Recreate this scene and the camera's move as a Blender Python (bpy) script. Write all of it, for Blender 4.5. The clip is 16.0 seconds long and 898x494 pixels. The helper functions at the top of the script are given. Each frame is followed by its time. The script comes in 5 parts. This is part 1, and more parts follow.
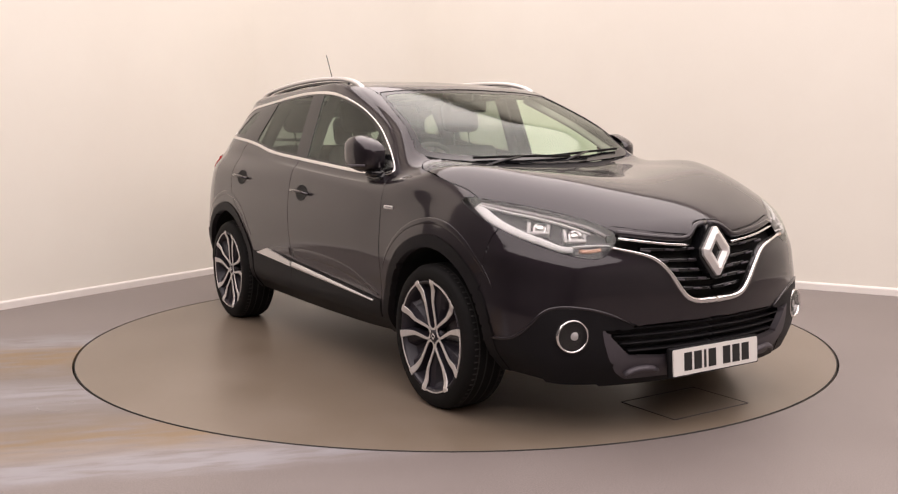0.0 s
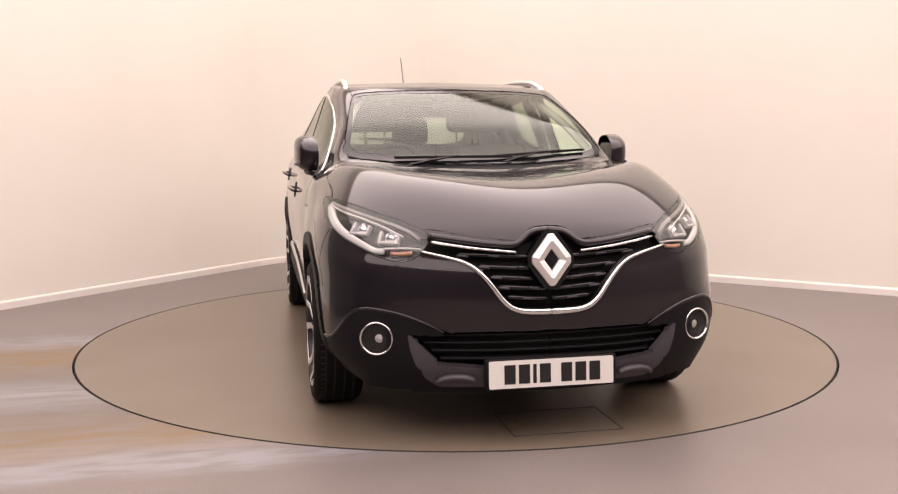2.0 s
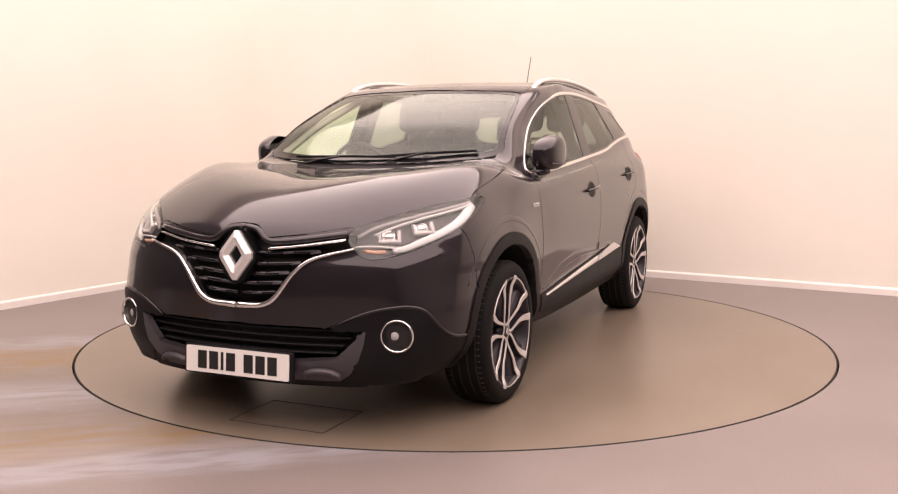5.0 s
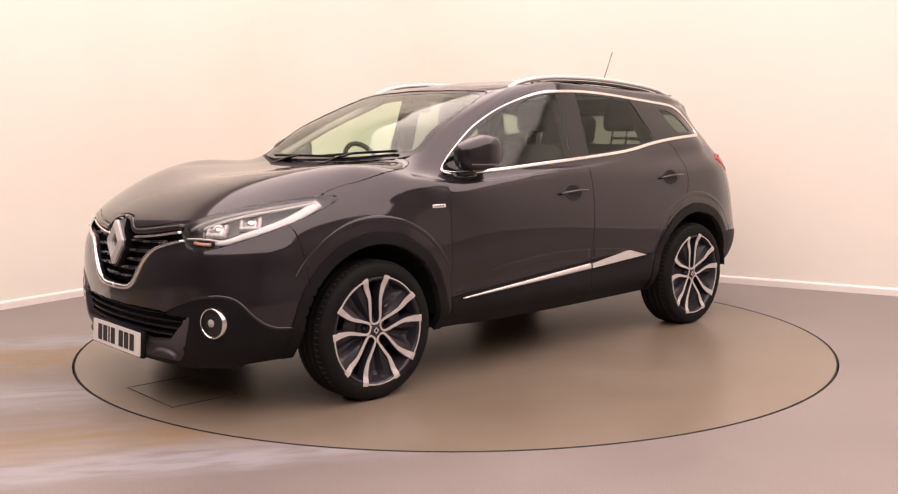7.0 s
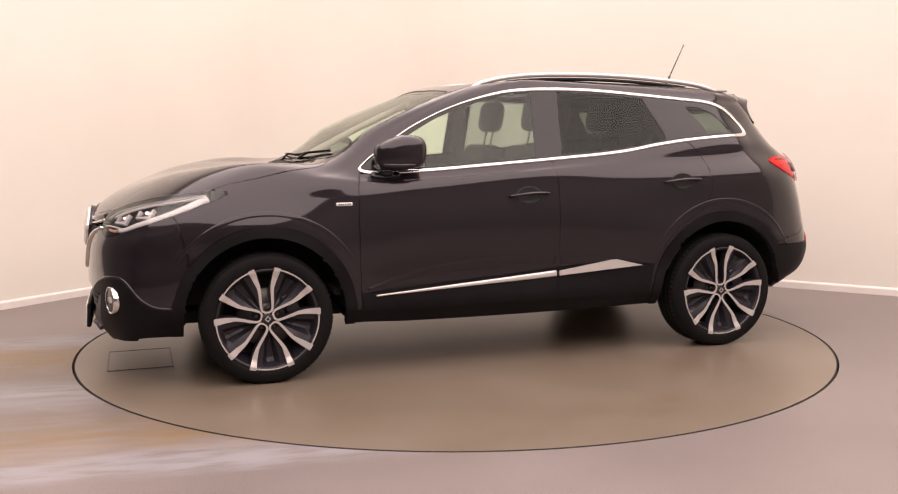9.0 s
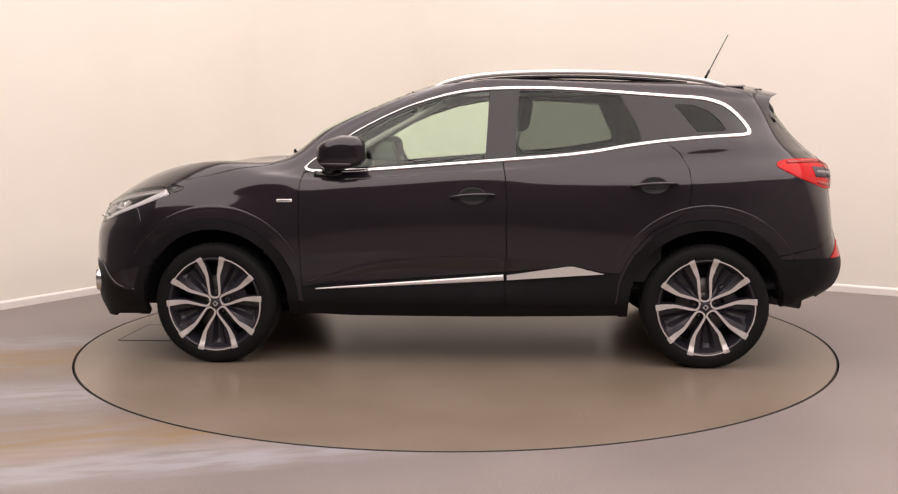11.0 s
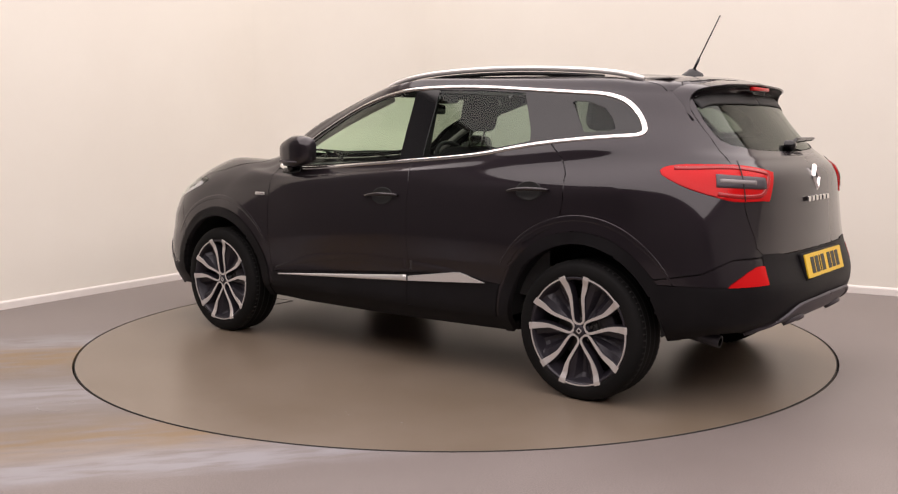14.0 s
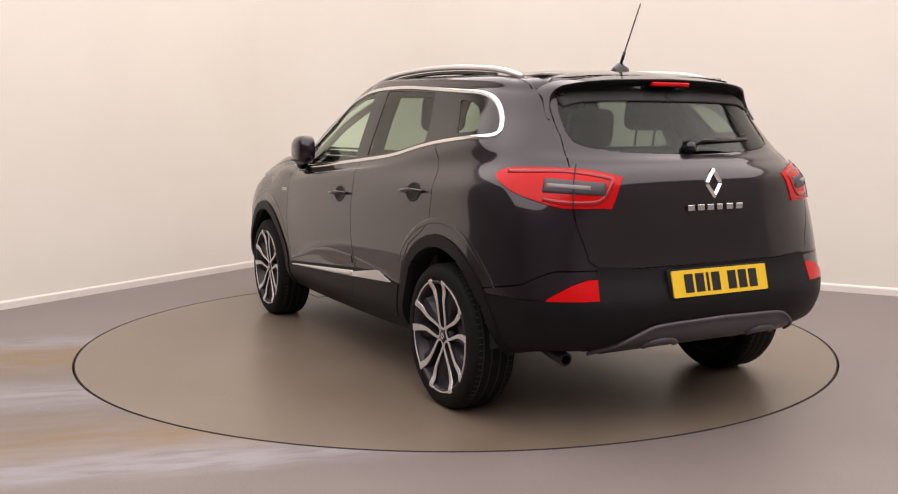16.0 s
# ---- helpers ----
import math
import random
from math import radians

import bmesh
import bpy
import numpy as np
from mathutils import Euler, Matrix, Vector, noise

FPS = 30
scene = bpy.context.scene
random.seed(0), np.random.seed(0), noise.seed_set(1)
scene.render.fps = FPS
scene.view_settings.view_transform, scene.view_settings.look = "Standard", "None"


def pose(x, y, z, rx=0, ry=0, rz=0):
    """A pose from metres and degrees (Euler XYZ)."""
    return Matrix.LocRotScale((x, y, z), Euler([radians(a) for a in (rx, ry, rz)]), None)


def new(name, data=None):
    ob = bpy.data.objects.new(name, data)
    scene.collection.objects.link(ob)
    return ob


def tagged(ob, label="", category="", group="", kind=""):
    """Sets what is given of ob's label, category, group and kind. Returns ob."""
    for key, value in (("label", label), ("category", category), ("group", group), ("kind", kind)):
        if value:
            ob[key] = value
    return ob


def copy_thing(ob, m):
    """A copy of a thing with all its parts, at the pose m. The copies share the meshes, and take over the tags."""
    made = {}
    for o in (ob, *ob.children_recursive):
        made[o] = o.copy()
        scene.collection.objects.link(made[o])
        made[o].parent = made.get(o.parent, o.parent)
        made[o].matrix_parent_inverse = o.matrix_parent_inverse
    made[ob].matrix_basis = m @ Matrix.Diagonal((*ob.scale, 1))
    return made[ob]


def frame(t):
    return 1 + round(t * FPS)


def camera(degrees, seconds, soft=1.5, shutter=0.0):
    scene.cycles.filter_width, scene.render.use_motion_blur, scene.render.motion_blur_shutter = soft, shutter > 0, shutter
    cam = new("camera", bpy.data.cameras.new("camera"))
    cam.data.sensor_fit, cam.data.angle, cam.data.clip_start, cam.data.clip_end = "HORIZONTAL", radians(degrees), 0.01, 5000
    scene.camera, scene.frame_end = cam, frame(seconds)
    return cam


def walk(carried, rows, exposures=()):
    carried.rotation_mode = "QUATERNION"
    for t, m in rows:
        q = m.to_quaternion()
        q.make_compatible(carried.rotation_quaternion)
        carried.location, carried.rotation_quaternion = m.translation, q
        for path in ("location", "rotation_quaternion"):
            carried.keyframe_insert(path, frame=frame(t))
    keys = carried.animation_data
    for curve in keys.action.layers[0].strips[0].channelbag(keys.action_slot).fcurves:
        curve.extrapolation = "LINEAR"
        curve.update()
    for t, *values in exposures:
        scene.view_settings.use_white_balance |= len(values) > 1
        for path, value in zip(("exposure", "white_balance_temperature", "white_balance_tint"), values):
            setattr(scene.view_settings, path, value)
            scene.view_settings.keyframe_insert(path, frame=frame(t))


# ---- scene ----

# ---------------------------------------------------------------- camera
cam = camera(50.78, 16.0, soft=1.2)
EYE = pose(0.0, -5.836, 1.239, 90 - 6.72, 0.0, 0.456) @ pose(0, 0, 0, 0, 0, -0.236)
walk(cam, [(0.0, EYE), (16.0, EYE)],
     exposures=[(0.0, -0.16, 5980, 3), (1.0, -0.10, 6050, 4), (2.5, 0.0, 6400, 9), (4.5, 0.10, 6560, 13), (7.5, 0.05, 6470, 11), (9.0, -0.02, 6380, 9), (11.5, -0.14, 5980, 3),
                (12.5, -0.18, 5880, 2), (16.0, -0.22, 5900, 2)])

# ---------------------------------------------------------------- world and light
world = bpy.data.worlds.new("room_ambience")
scene.world = world
world.use_nodes = True
world.node_tree.nodes["Background"].inputs["Color"].default_value = (0.9, 0.85, 0.8, 1)
world.node_tree.nodes["Background"].inputs["Strength"].default_value = 0.05

CORNER = Vector((-1.277, 4.201, 0.0))
ALONG_L = Vector((-0.520, -0.854, 0.0)).normalized()      # along the one wall, towards the viewer
ALONG_R = Vector((0.854, -0.520, 0.0)).normalized()       # along the other wall
ROOM_L, ROOM_R, CEILING = 12.5, 12.137, 4.2


def room(a, b, z=0.0):
    """A point a metres along one wall and b metres along the other from the room's corner."""
    return CORNER + ALONG_L * a + ALONG_R * b + Vector((0, 0, z))


LIGHT_A, LIGHT_B, LIGHT_SIZE = 5.55, 5.75, 10.7      # the broad lit panel that fills most of the ceiling
TURN = math.degrees(math.atan2(ALONG_L.y, ALONG_L.x))
lamp = new("ceiling_glow", bpy.data.lights.new("ceiling_glow", "AREA"))
lamp.data.shape, lamp.data.size = "SQUARE", LIGHT_SIZE
lamp.data.energy, lamp.data.color = 1065.0, (1.0, 0.806, 0.762)
lamp.matrix_world = Matrix.Translation(room(LIGHT_A, LIGHT_B, CEILING - 0.13)) @ pose(0, 0, 0, 0, 0, TURN)

# ---------------------------------------------------------------- materials
def material(name, colour, rough=0.5, metal=0.0, coat=0.0, **more):
    mat = bpy.data.materials.new(name)
    mat.use_nodes = True
    b = mat.node_tree.nodes["Principled BSDF"]
    b.inputs["Base Color"].default_value = (*colour, 1)
    b.inputs["Roughness"].default_value = rough
    b.inputs["Metallic"].default_value = metal
    b.inputs["Coat Weight"].default_value = coat
    b.inputs["Coat Roughness"].default_value = 0.03
    for key, value in more.items():
        b.inputs[key.replace("_", " ").title()].default_value = value
    return mat


def node(mat, kind, **values):
    n = mat.node_tree.nodes.new(kind)
    for key, value in values.items():
        n.inputs[key].default_value = value
    return n


def link(mat, a, out, b, into):
    mat.node_tree.links.new(a.outputs[out], b.inputs[into])


def mottled(mat, low, high, scale, detail=6.0, fine=0.0, fine_scale=400.0, bump=0.0, rough=None, coords="Object"):
    """Varies a material's colour between two colours at one scale, with grain, bump and gloss at a finer one."""
    b = mat.node_tree.nodes["Principled BSDF"]
    co = node(mat, "ShaderNodeTexCoord")
    n = node(mat, "ShaderNodeTexNoise", Scale=scale, Detail=detail, Roughness=0.6)
    f = node(mat, "ShaderNodeTexNoise", Scale=fine_scale, Detail=3.0)
    link(mat, co, coords, n, "Vector")
    link(mat, co, coords, f, "Vector")
    mix = mat.node_tree.nodes.new("ShaderNodeMix")
    mix.data_type = "RGBA"
    mix.inputs[6].default_value, mix.inputs[7].default_value = (*low, 1), (*high, 1)
    ramp = node(mat, "ShaderNodeMapRange")
    ramp.inputs[1].default_value, ramp.inputs[2].default_value = 0.35, 0.65
    link(mat, n, "Fac", ramp, 0)
    link(mat, ramp, 0, mix, 0)
    out = mix
    idx = 2
    if fine:
        m2 = mat.node_tree.nodes.new("ShaderNodeMix")
        m2.data_type, m2.blend_type = "RGBA", "OVERLAY"
        m2.inputs[0].default_value = fine
        mat.node_tree.links.new(mix.outputs[2], m2.inputs[6])
        link(mat, f, "Fac", m2, 7)
        out = m2
    mat.node_tree.links.new(out.outputs[2], b.inputs["Base Color"])
    if bump:
        bm_ = node(mat, "ShaderNodeBump", Strength=bump, Distance=0.002)
        link(mat, f, "Fac", bm_, "Height")
        link(mat, bm_, "Normal", b, "Normal")
    if rough:
        r = node(mat, "ShaderNodeMapRange")
        r.inputs[3].default_value, r.inputs[4].default_value = rough
        link(mat, n, "Fac", r, 0)
        link(mat, r, 0, b, "Roughness")
    return mat


WALL = mottled(material("wall_paint", (0.8, 0.76, 0.7), 0.62), (0.795, 0.762, 0.682), (0.825, 0.797, 0.717), 0.7, fine=0.03, fine_scale=90, bump=0.05)
# unseen walls: grey and near-black tones chosen for what the car reflects
UNSEEN_GREY = mottled(material("unseen_wall_grey", (0.3, 0.29, 0.28), 0.7), (0.27, 0.26, 0.25), (0.33, 0.32, 0.31), 0.8)
UNSEEN_DARK = mottled(material("unseen_wall_dark", (0.07, 0.068, 0.066), 0.7), (0.10, 0.096, 0.094), (0.14, 0.135, 0.132), 0.8)
TRIM = mottled(material("trim_paint", (0.8, 0.76, 0.72), 0.3), (0.78, 0.745, 0.70), (0.84, 0.80, 0.76), 2.0)
CEIL = material("ceiling_paint", (0.8, 0.78, 0.75), 0.8)
GLOW = material("panel_diffuser", (0.9, 0.9, 0.9), 0.5)
FLOOR = mottled(material("floor_coating", (0.25, 0.22, 0.2), 0.4), (0.178, 0.153, 0.144), (0.211, 0.184, 0.174), 0.8, fine=0.85, fine_scale=190, bump=0.25, rough=(0.36, 0.5))
DISC = mottled(material("disc_coating", (0.25, 0.2, 0.17), 0.3), (0.160, 0.127, 0.092), (0.198, 0.162, 0.126), 1.2, fine=0.15, fine_scale=170, bump=0.02, rough=(0.27, 0.38))
GAP = material("dark_gap", (0.012, 0.011, 0.01), 0.8)
PAINT = material("metallic_paint", (0.018, 0.0145, 0.020), 0.38, 0.55, 1.0)
PAINT.node_tree.nodes["Principled BSDF"].inputs["Specular IOR Level"].default_value = 0.06
PAINT.node_tree.nodes["Principled BSDF"].inputs["Coat IOR"].default_value = 1.5
PAINT.node_tree.nodes["Principled BSDF"].inputs["Coat Roughness"].default_value = 0.045
mottled(PAINT, (0.0162, 0.0125, 0.0160), (0.0194, 0.0151, 0.0192), 900.0, detail=1.0)
PLASTIC = mottled(material("grained_plastic", (0.02, 0.02, 0.021), 0.5), (0.006, 0.0055, 0.0063), (0.010, 0.0092, 0.0105), 3.0, fine_scale=600, bump=0.12, rough=(0.42, 0.55))
GLOSS = material("gloss_black", (0.006, 0.006, 0.007), 0.12)
RUBBER = mottled(material("tyre_rubber", (0.015, 0.015, 0.015), 0.7), (0.005, 0.005, 0.005), (0.009, 0.0085, 0.0085), 5.0, fine_scale=300, bump=0.1, rough=(0.6, 0.8))
CHROME = material("bright_chrome", (0.82, 0.81, 0.80), 0.12, 1.0)
SATIN = material("satin_silver", (0.74, 0.72, 0.70), 0.3, 0.55)
ALLOY = material("machined_alloy", (0.62, 0.59, 0.57), 0.3, 0.45)
ALLOY_DARK = material("dark_alloy_paint", (0.022, 0.0195, 0.026), 0.36, 0.2)
SKID = mottled(material("skid_grey", (0.07, 0.062, 0.072), 0.45, 0.3), (0.062, 0.055, 0.064), (0.080, 0.071, 0.082), 4.0, fine_scale=500, bump=0.05)
STEEL = material("brake_steel", (0.09, 0.085, 0.08), 0.4, 0.7)
CABIN = mottled(material("cabin_cloth", (0.03, 0.029, 0.03), 0.9), (0.022, 0.021, 0.022), (0.036, 0.034, 0.034), 6.0, fine_scale=500, bump=0.1)
CABIN_LIGHT = material("headlining_cloth", (0.42, 0.40, 0.37), 0.9)
AMBER = material("amber_lens", (0.60, 0.33, 0.22), 0.2, 0.0, 0.5)
RED = material("red_lens", (0.50, 0.004, 0.006), 0.12, 0.0, 0.0)
RED.node_tree.nodes["Principled BSDF"].inputs["Specular IOR Level"].default_value = 0.22
RED_DEEP = material("deep_red_lens", (0.30, 0.004, 0.006), 0.15, 0.0, 0.2)
WHITE_LED = material("light_guide", (0.60, 0.59, 0.59), 0.2)
DARK_CHROME = material("dark_chrome", (0.34, 0.33, 0.33), 0.16, 1.0)
LAMP_GREY = material("lamp_bracket_grey", (0.46, 0.44, 0.44), 0.3)
# pale grey for the headlight lens's painted reflection and the reversing light
LENS_PALE = material("pale_lens_grey", (0.22, 0.20, 0.20), 0.3)
# near-black for dark parts, and for the painted shade of handle bowls
FLAT_BLACK = material("matt_black", (0.006, 0.006, 0.006), 0.6)
SCUFF = material("pale_scuff", (0.30, 0.285, 0.27), 0.6)
PLATE_W = material("plate_white", (0.78, 0.76, 0.72), 0.35)
PLATE_Y = material("plate_yellow", (0.80, 0.53, 0.02), 0.35)
INK = material("plate_black", (0.012, 0.012, 0.012), 0.4)


def glass(name, tint, mirror=0.08, rough=0.0):
    """Thin sheet glass: tinted see-through with a gloss that grows at glancing angles."""
    mat = bpy.data.materials.new(name)
    mat.use_nodes = True
    t = mat.node_tree
    t.nodes.clear()
    out = t.nodes.new("ShaderNodeOutputMaterial")
    clear = t.nodes.new("ShaderNodeBsdfTransparent")
    clear.inputs["Color"].default_value = (*tint, 1)
    gloss = t.nodes.new("ShaderNodeBsdfGlossy")
    gloss.inputs["Roughness"].default_value = rough
    gloss.inputs["Color"].default_value = (0.95, 1.0, 0.95, 1)
    facing = t.nodes.new("ShaderNodeLayerWeight")
    facing.inputs["Blend"].default_value = 0.5
    power = t.nodes.new("ShaderNodeMath")
    power.operation = "POWER"
    power.inputs[1].default_value = 4.5
    add = t.nodes.new("ShaderNodeMath")
    add.operation = "MULTIPLY_ADD"
    add.inputs[1].default_value, add.inputs[2].default_value = 0.75, 0.045 + mirror
    add.use_clamp = True
    t.links.new(facing.outputs["Facing"], power.inputs[0])
    t.links.new(power.outputs[0], add.inputs[0])
    mix = t.nodes.new("ShaderNodeMixShader")
    t.links.new(add.outputs[0], mix.inputs[0])
    t.links.new(clear.outputs[0], mix.inputs[1])
    t.links.new(gloss.outputs[0], mix.inputs[2])
    t.links.new(mix.outputs[0], out.inputs["Surface"])
    return mat


SCREEN_GLASS = glass("screen_glass", (0.80, 0.91, 0.77), 0.02, 0.07)
GLASS = glass("green_glass", (0.82, 0.94, 0.83), 0.0, 0.08)
GLASS_DARK = glass("privacy_glass", (0.38, 0.43, 0.39), -0.02, 0.04)
LENS = glass("clear_lens", (0.92, 0.92, 0.92), 0.0, 0.08)
HOUSING = material("lamp_housing", (0.042, 0.039, 0.042), 0.3, 0.6)
for mat, level in ((PLASTIC, 0.14), (RUBBER, 0.14)):
    mat.node_tree.nodes["Principled BSDF"].inputs["Specular IOR Level"].default_value = level


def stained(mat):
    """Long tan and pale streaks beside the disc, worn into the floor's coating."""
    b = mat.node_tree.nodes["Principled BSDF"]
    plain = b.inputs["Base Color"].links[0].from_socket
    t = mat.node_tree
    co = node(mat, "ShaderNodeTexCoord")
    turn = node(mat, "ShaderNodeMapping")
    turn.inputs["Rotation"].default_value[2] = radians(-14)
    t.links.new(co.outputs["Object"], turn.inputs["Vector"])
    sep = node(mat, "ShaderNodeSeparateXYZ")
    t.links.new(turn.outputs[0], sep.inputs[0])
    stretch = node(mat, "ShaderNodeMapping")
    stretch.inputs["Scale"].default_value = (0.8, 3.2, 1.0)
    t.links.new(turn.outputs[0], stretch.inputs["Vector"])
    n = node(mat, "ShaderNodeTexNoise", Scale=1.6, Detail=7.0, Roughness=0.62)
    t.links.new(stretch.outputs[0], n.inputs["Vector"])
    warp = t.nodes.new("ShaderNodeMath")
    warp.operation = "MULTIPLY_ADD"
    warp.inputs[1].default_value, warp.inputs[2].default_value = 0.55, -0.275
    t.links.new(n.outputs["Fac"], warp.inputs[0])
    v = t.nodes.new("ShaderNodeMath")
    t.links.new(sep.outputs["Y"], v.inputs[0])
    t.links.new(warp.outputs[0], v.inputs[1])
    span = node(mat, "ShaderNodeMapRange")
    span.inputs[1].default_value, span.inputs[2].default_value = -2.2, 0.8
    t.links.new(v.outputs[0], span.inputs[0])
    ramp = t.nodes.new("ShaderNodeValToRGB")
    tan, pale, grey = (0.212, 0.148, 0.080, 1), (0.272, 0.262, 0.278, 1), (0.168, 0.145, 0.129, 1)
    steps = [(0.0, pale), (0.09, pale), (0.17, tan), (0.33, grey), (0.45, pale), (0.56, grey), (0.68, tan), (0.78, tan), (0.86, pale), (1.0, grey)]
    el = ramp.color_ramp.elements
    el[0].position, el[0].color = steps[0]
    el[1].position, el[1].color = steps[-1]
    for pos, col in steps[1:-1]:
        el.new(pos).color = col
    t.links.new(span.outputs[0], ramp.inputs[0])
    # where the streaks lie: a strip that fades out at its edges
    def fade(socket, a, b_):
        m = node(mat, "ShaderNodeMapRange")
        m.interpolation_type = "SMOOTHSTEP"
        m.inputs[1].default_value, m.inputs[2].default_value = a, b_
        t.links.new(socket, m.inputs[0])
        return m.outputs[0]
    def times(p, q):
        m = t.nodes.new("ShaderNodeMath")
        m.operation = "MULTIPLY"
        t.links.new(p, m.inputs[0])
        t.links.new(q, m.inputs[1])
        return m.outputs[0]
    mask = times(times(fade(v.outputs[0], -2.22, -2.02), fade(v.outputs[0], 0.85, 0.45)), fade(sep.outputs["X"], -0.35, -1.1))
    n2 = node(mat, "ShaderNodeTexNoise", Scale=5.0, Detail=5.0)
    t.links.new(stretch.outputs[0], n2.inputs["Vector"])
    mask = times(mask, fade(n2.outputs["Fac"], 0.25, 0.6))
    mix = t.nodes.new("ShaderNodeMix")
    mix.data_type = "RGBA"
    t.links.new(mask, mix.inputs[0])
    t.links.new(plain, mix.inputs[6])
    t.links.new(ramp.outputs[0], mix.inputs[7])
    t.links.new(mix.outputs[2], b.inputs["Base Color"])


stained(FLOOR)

# ---------------------------------------------------------------- mesh helpers
def mesh_of(bm, name, mat, smooth=True):
    me = bpy.data.meshes.new(name)
    for f in bm.faces:
        f.smooth = smooth
    bm.to_mesh(me)
    bm.free()
    me.materials.append(mat)
    return me


def part(name, bm, mat, parent, label="", smooth=True):
    ob = new(name, mesh_of(bm, name, mat, smooth))
    ob.parent = parent
    if label:
        ob["label"] = label
    return ob


def box(bm, x0, x1, y0, y1, z0, z1, bevel=0.0, m=None, segments=2):
    r = bmesh.ops.create_cube(bm, size=1.0)
    vs = r["verts"]
    bmesh.ops.transform(bm, verts=vs, matrix=Matrix.Translation(((x0 + x1) / 2, (y0 + y1) / 2, (z0 + z1) / 2))
                        @ Matrix.Diagonal((abs(x1 - x0), abs(y1 - y0), abs(z1 - z0), 1)))
    if bevel:
        es = list({e for v in vs for e in v.link_edges})
        r = bmesh.ops.bevel(bm, geom=es, offset=bevel, segments=segments, affect="EDGES", profile=0.5)
        vs = list({v for f in r["faces"] for v in f.verts} | {v for v in vs if v.is_valid})
    if m is not None:
        bmesh.ops.transform(bm, verts=vs, matrix=m)
    return bm


def lathe(bm, profile, n=48, axis="y"):
    """Turns a profile of (radius, height) about an axis."""
    rings = []
    for r, h in profile:
        ring = []
        for i in range(n):
            a = 2 * math.pi * i / n
            c, s = r * math.cos(a), r * math.sin(a)
            ring.append(bm.verts.new({"y": (c, h, s), "z": (c, s, h), "x": (h, c, s)}[axis]))
        rings.append(ring)
    for a, b in zip(rings, rings[1:]):
        for i in range(n):
            j = (i + 1) % n
            bm.faces.new((a[i], a[j], b[j], b[i]))
    return bm


def tube(bm, points, radius, n=8, flat=1.0, closed=False, up=Vector((0, 0, 1))):
    """A bar of round or flattened section along points."""
    pts = [Vector(p) for p in points]
    rings = []
    for i, p in enumerate(pts):
        a = pts[i - 1] if i or closed else pts[i]
        b = pts[(i + 1) % len(pts)] if i + 1 < len(pts) or closed else pts[i]
        d = (b - a).normalized()
        side = d.cross(up)
        side = side.normalized() if side.length > 1e-4 else Vector((1, 0, 0))
        top = side.cross(d).normalized()
        r = radius(i / max(1, len(pts) - 1)) if callable(radius) else radius
        rings.append([bm.verts.new(p + side * r * flat * math.cos(2 * math.pi * k / n) + top * r * math.sin(2 * math.pi * k / n)) for k in range(n)])
    pairs = list(zip(rings, rings[1:])) + ([(rings[-1], rings[0])] if closed else [])
    for a, b in pairs:
        for k in range(n):
            j = (k + 1) % n
            bm.faces.new((a[k], a[j], b[j], b[k]))
    if not closed:
        bm.faces.new(rings[0][::-1])
        bm.faces.new(rings[-1])
    bmesh.ops.recalc_face_normals(bm, faces=bm.faces)
    return bm


def smooth_line(points, step=0.02, closed=False):
    """A Catmull-Rom line through points of any dimension, at about even steps."""
    p = np.array(points, float)
    n = len(p)
    out = []
    for i in range(n if closed else n - 1):
        if closed:
            a, b, c, d = p[(i - 1) % n], p[i], p[(i + 1) % n], p[(i + 2) % n]
        else:
            b, c = p[i], p[i + 1]
            a = p[i - 1] if i else 2 * b - c
            d = p[i + 2] if i + 2 < n else 2 * c - b
        k = max(2, int(np.linalg.norm(c - b) / step))
        for j in range(k):
            t = j / k
            out.append(0.5 * (2 * b + (c - a) * t + (2 * a - 5 * b + 4 * c - d) * t * t + (3 * b - a - 3 * c + d) * t ** 3))
    if not closed:
        out.append(p[-1])
    return np.array(out)


def slab(bm, outline, thick, m=None):
    """A plate: an outline in x, y, given depth along -z."""
    top = [bm.verts.new((x, y, 0)) for x, y in outline]
    low = [bm.verts.new((x, y, -thick)) for x, y in outline]
    n = len(top)
    bm.faces.new(top)
    bm.faces.new(low[::-1])
    for i in range(n):
        j = (i + 1) % n
        bm.faces.new((top[j], top[i], low[i], low[j]))
    bmesh.ops.recalc_face_normals(bm, faces=list({f for v in top + low for f in v.link_faces}))
    if m is not None:
        bmesh.ops.transform(bm, verts=top + low, matrix=m)
    return bm


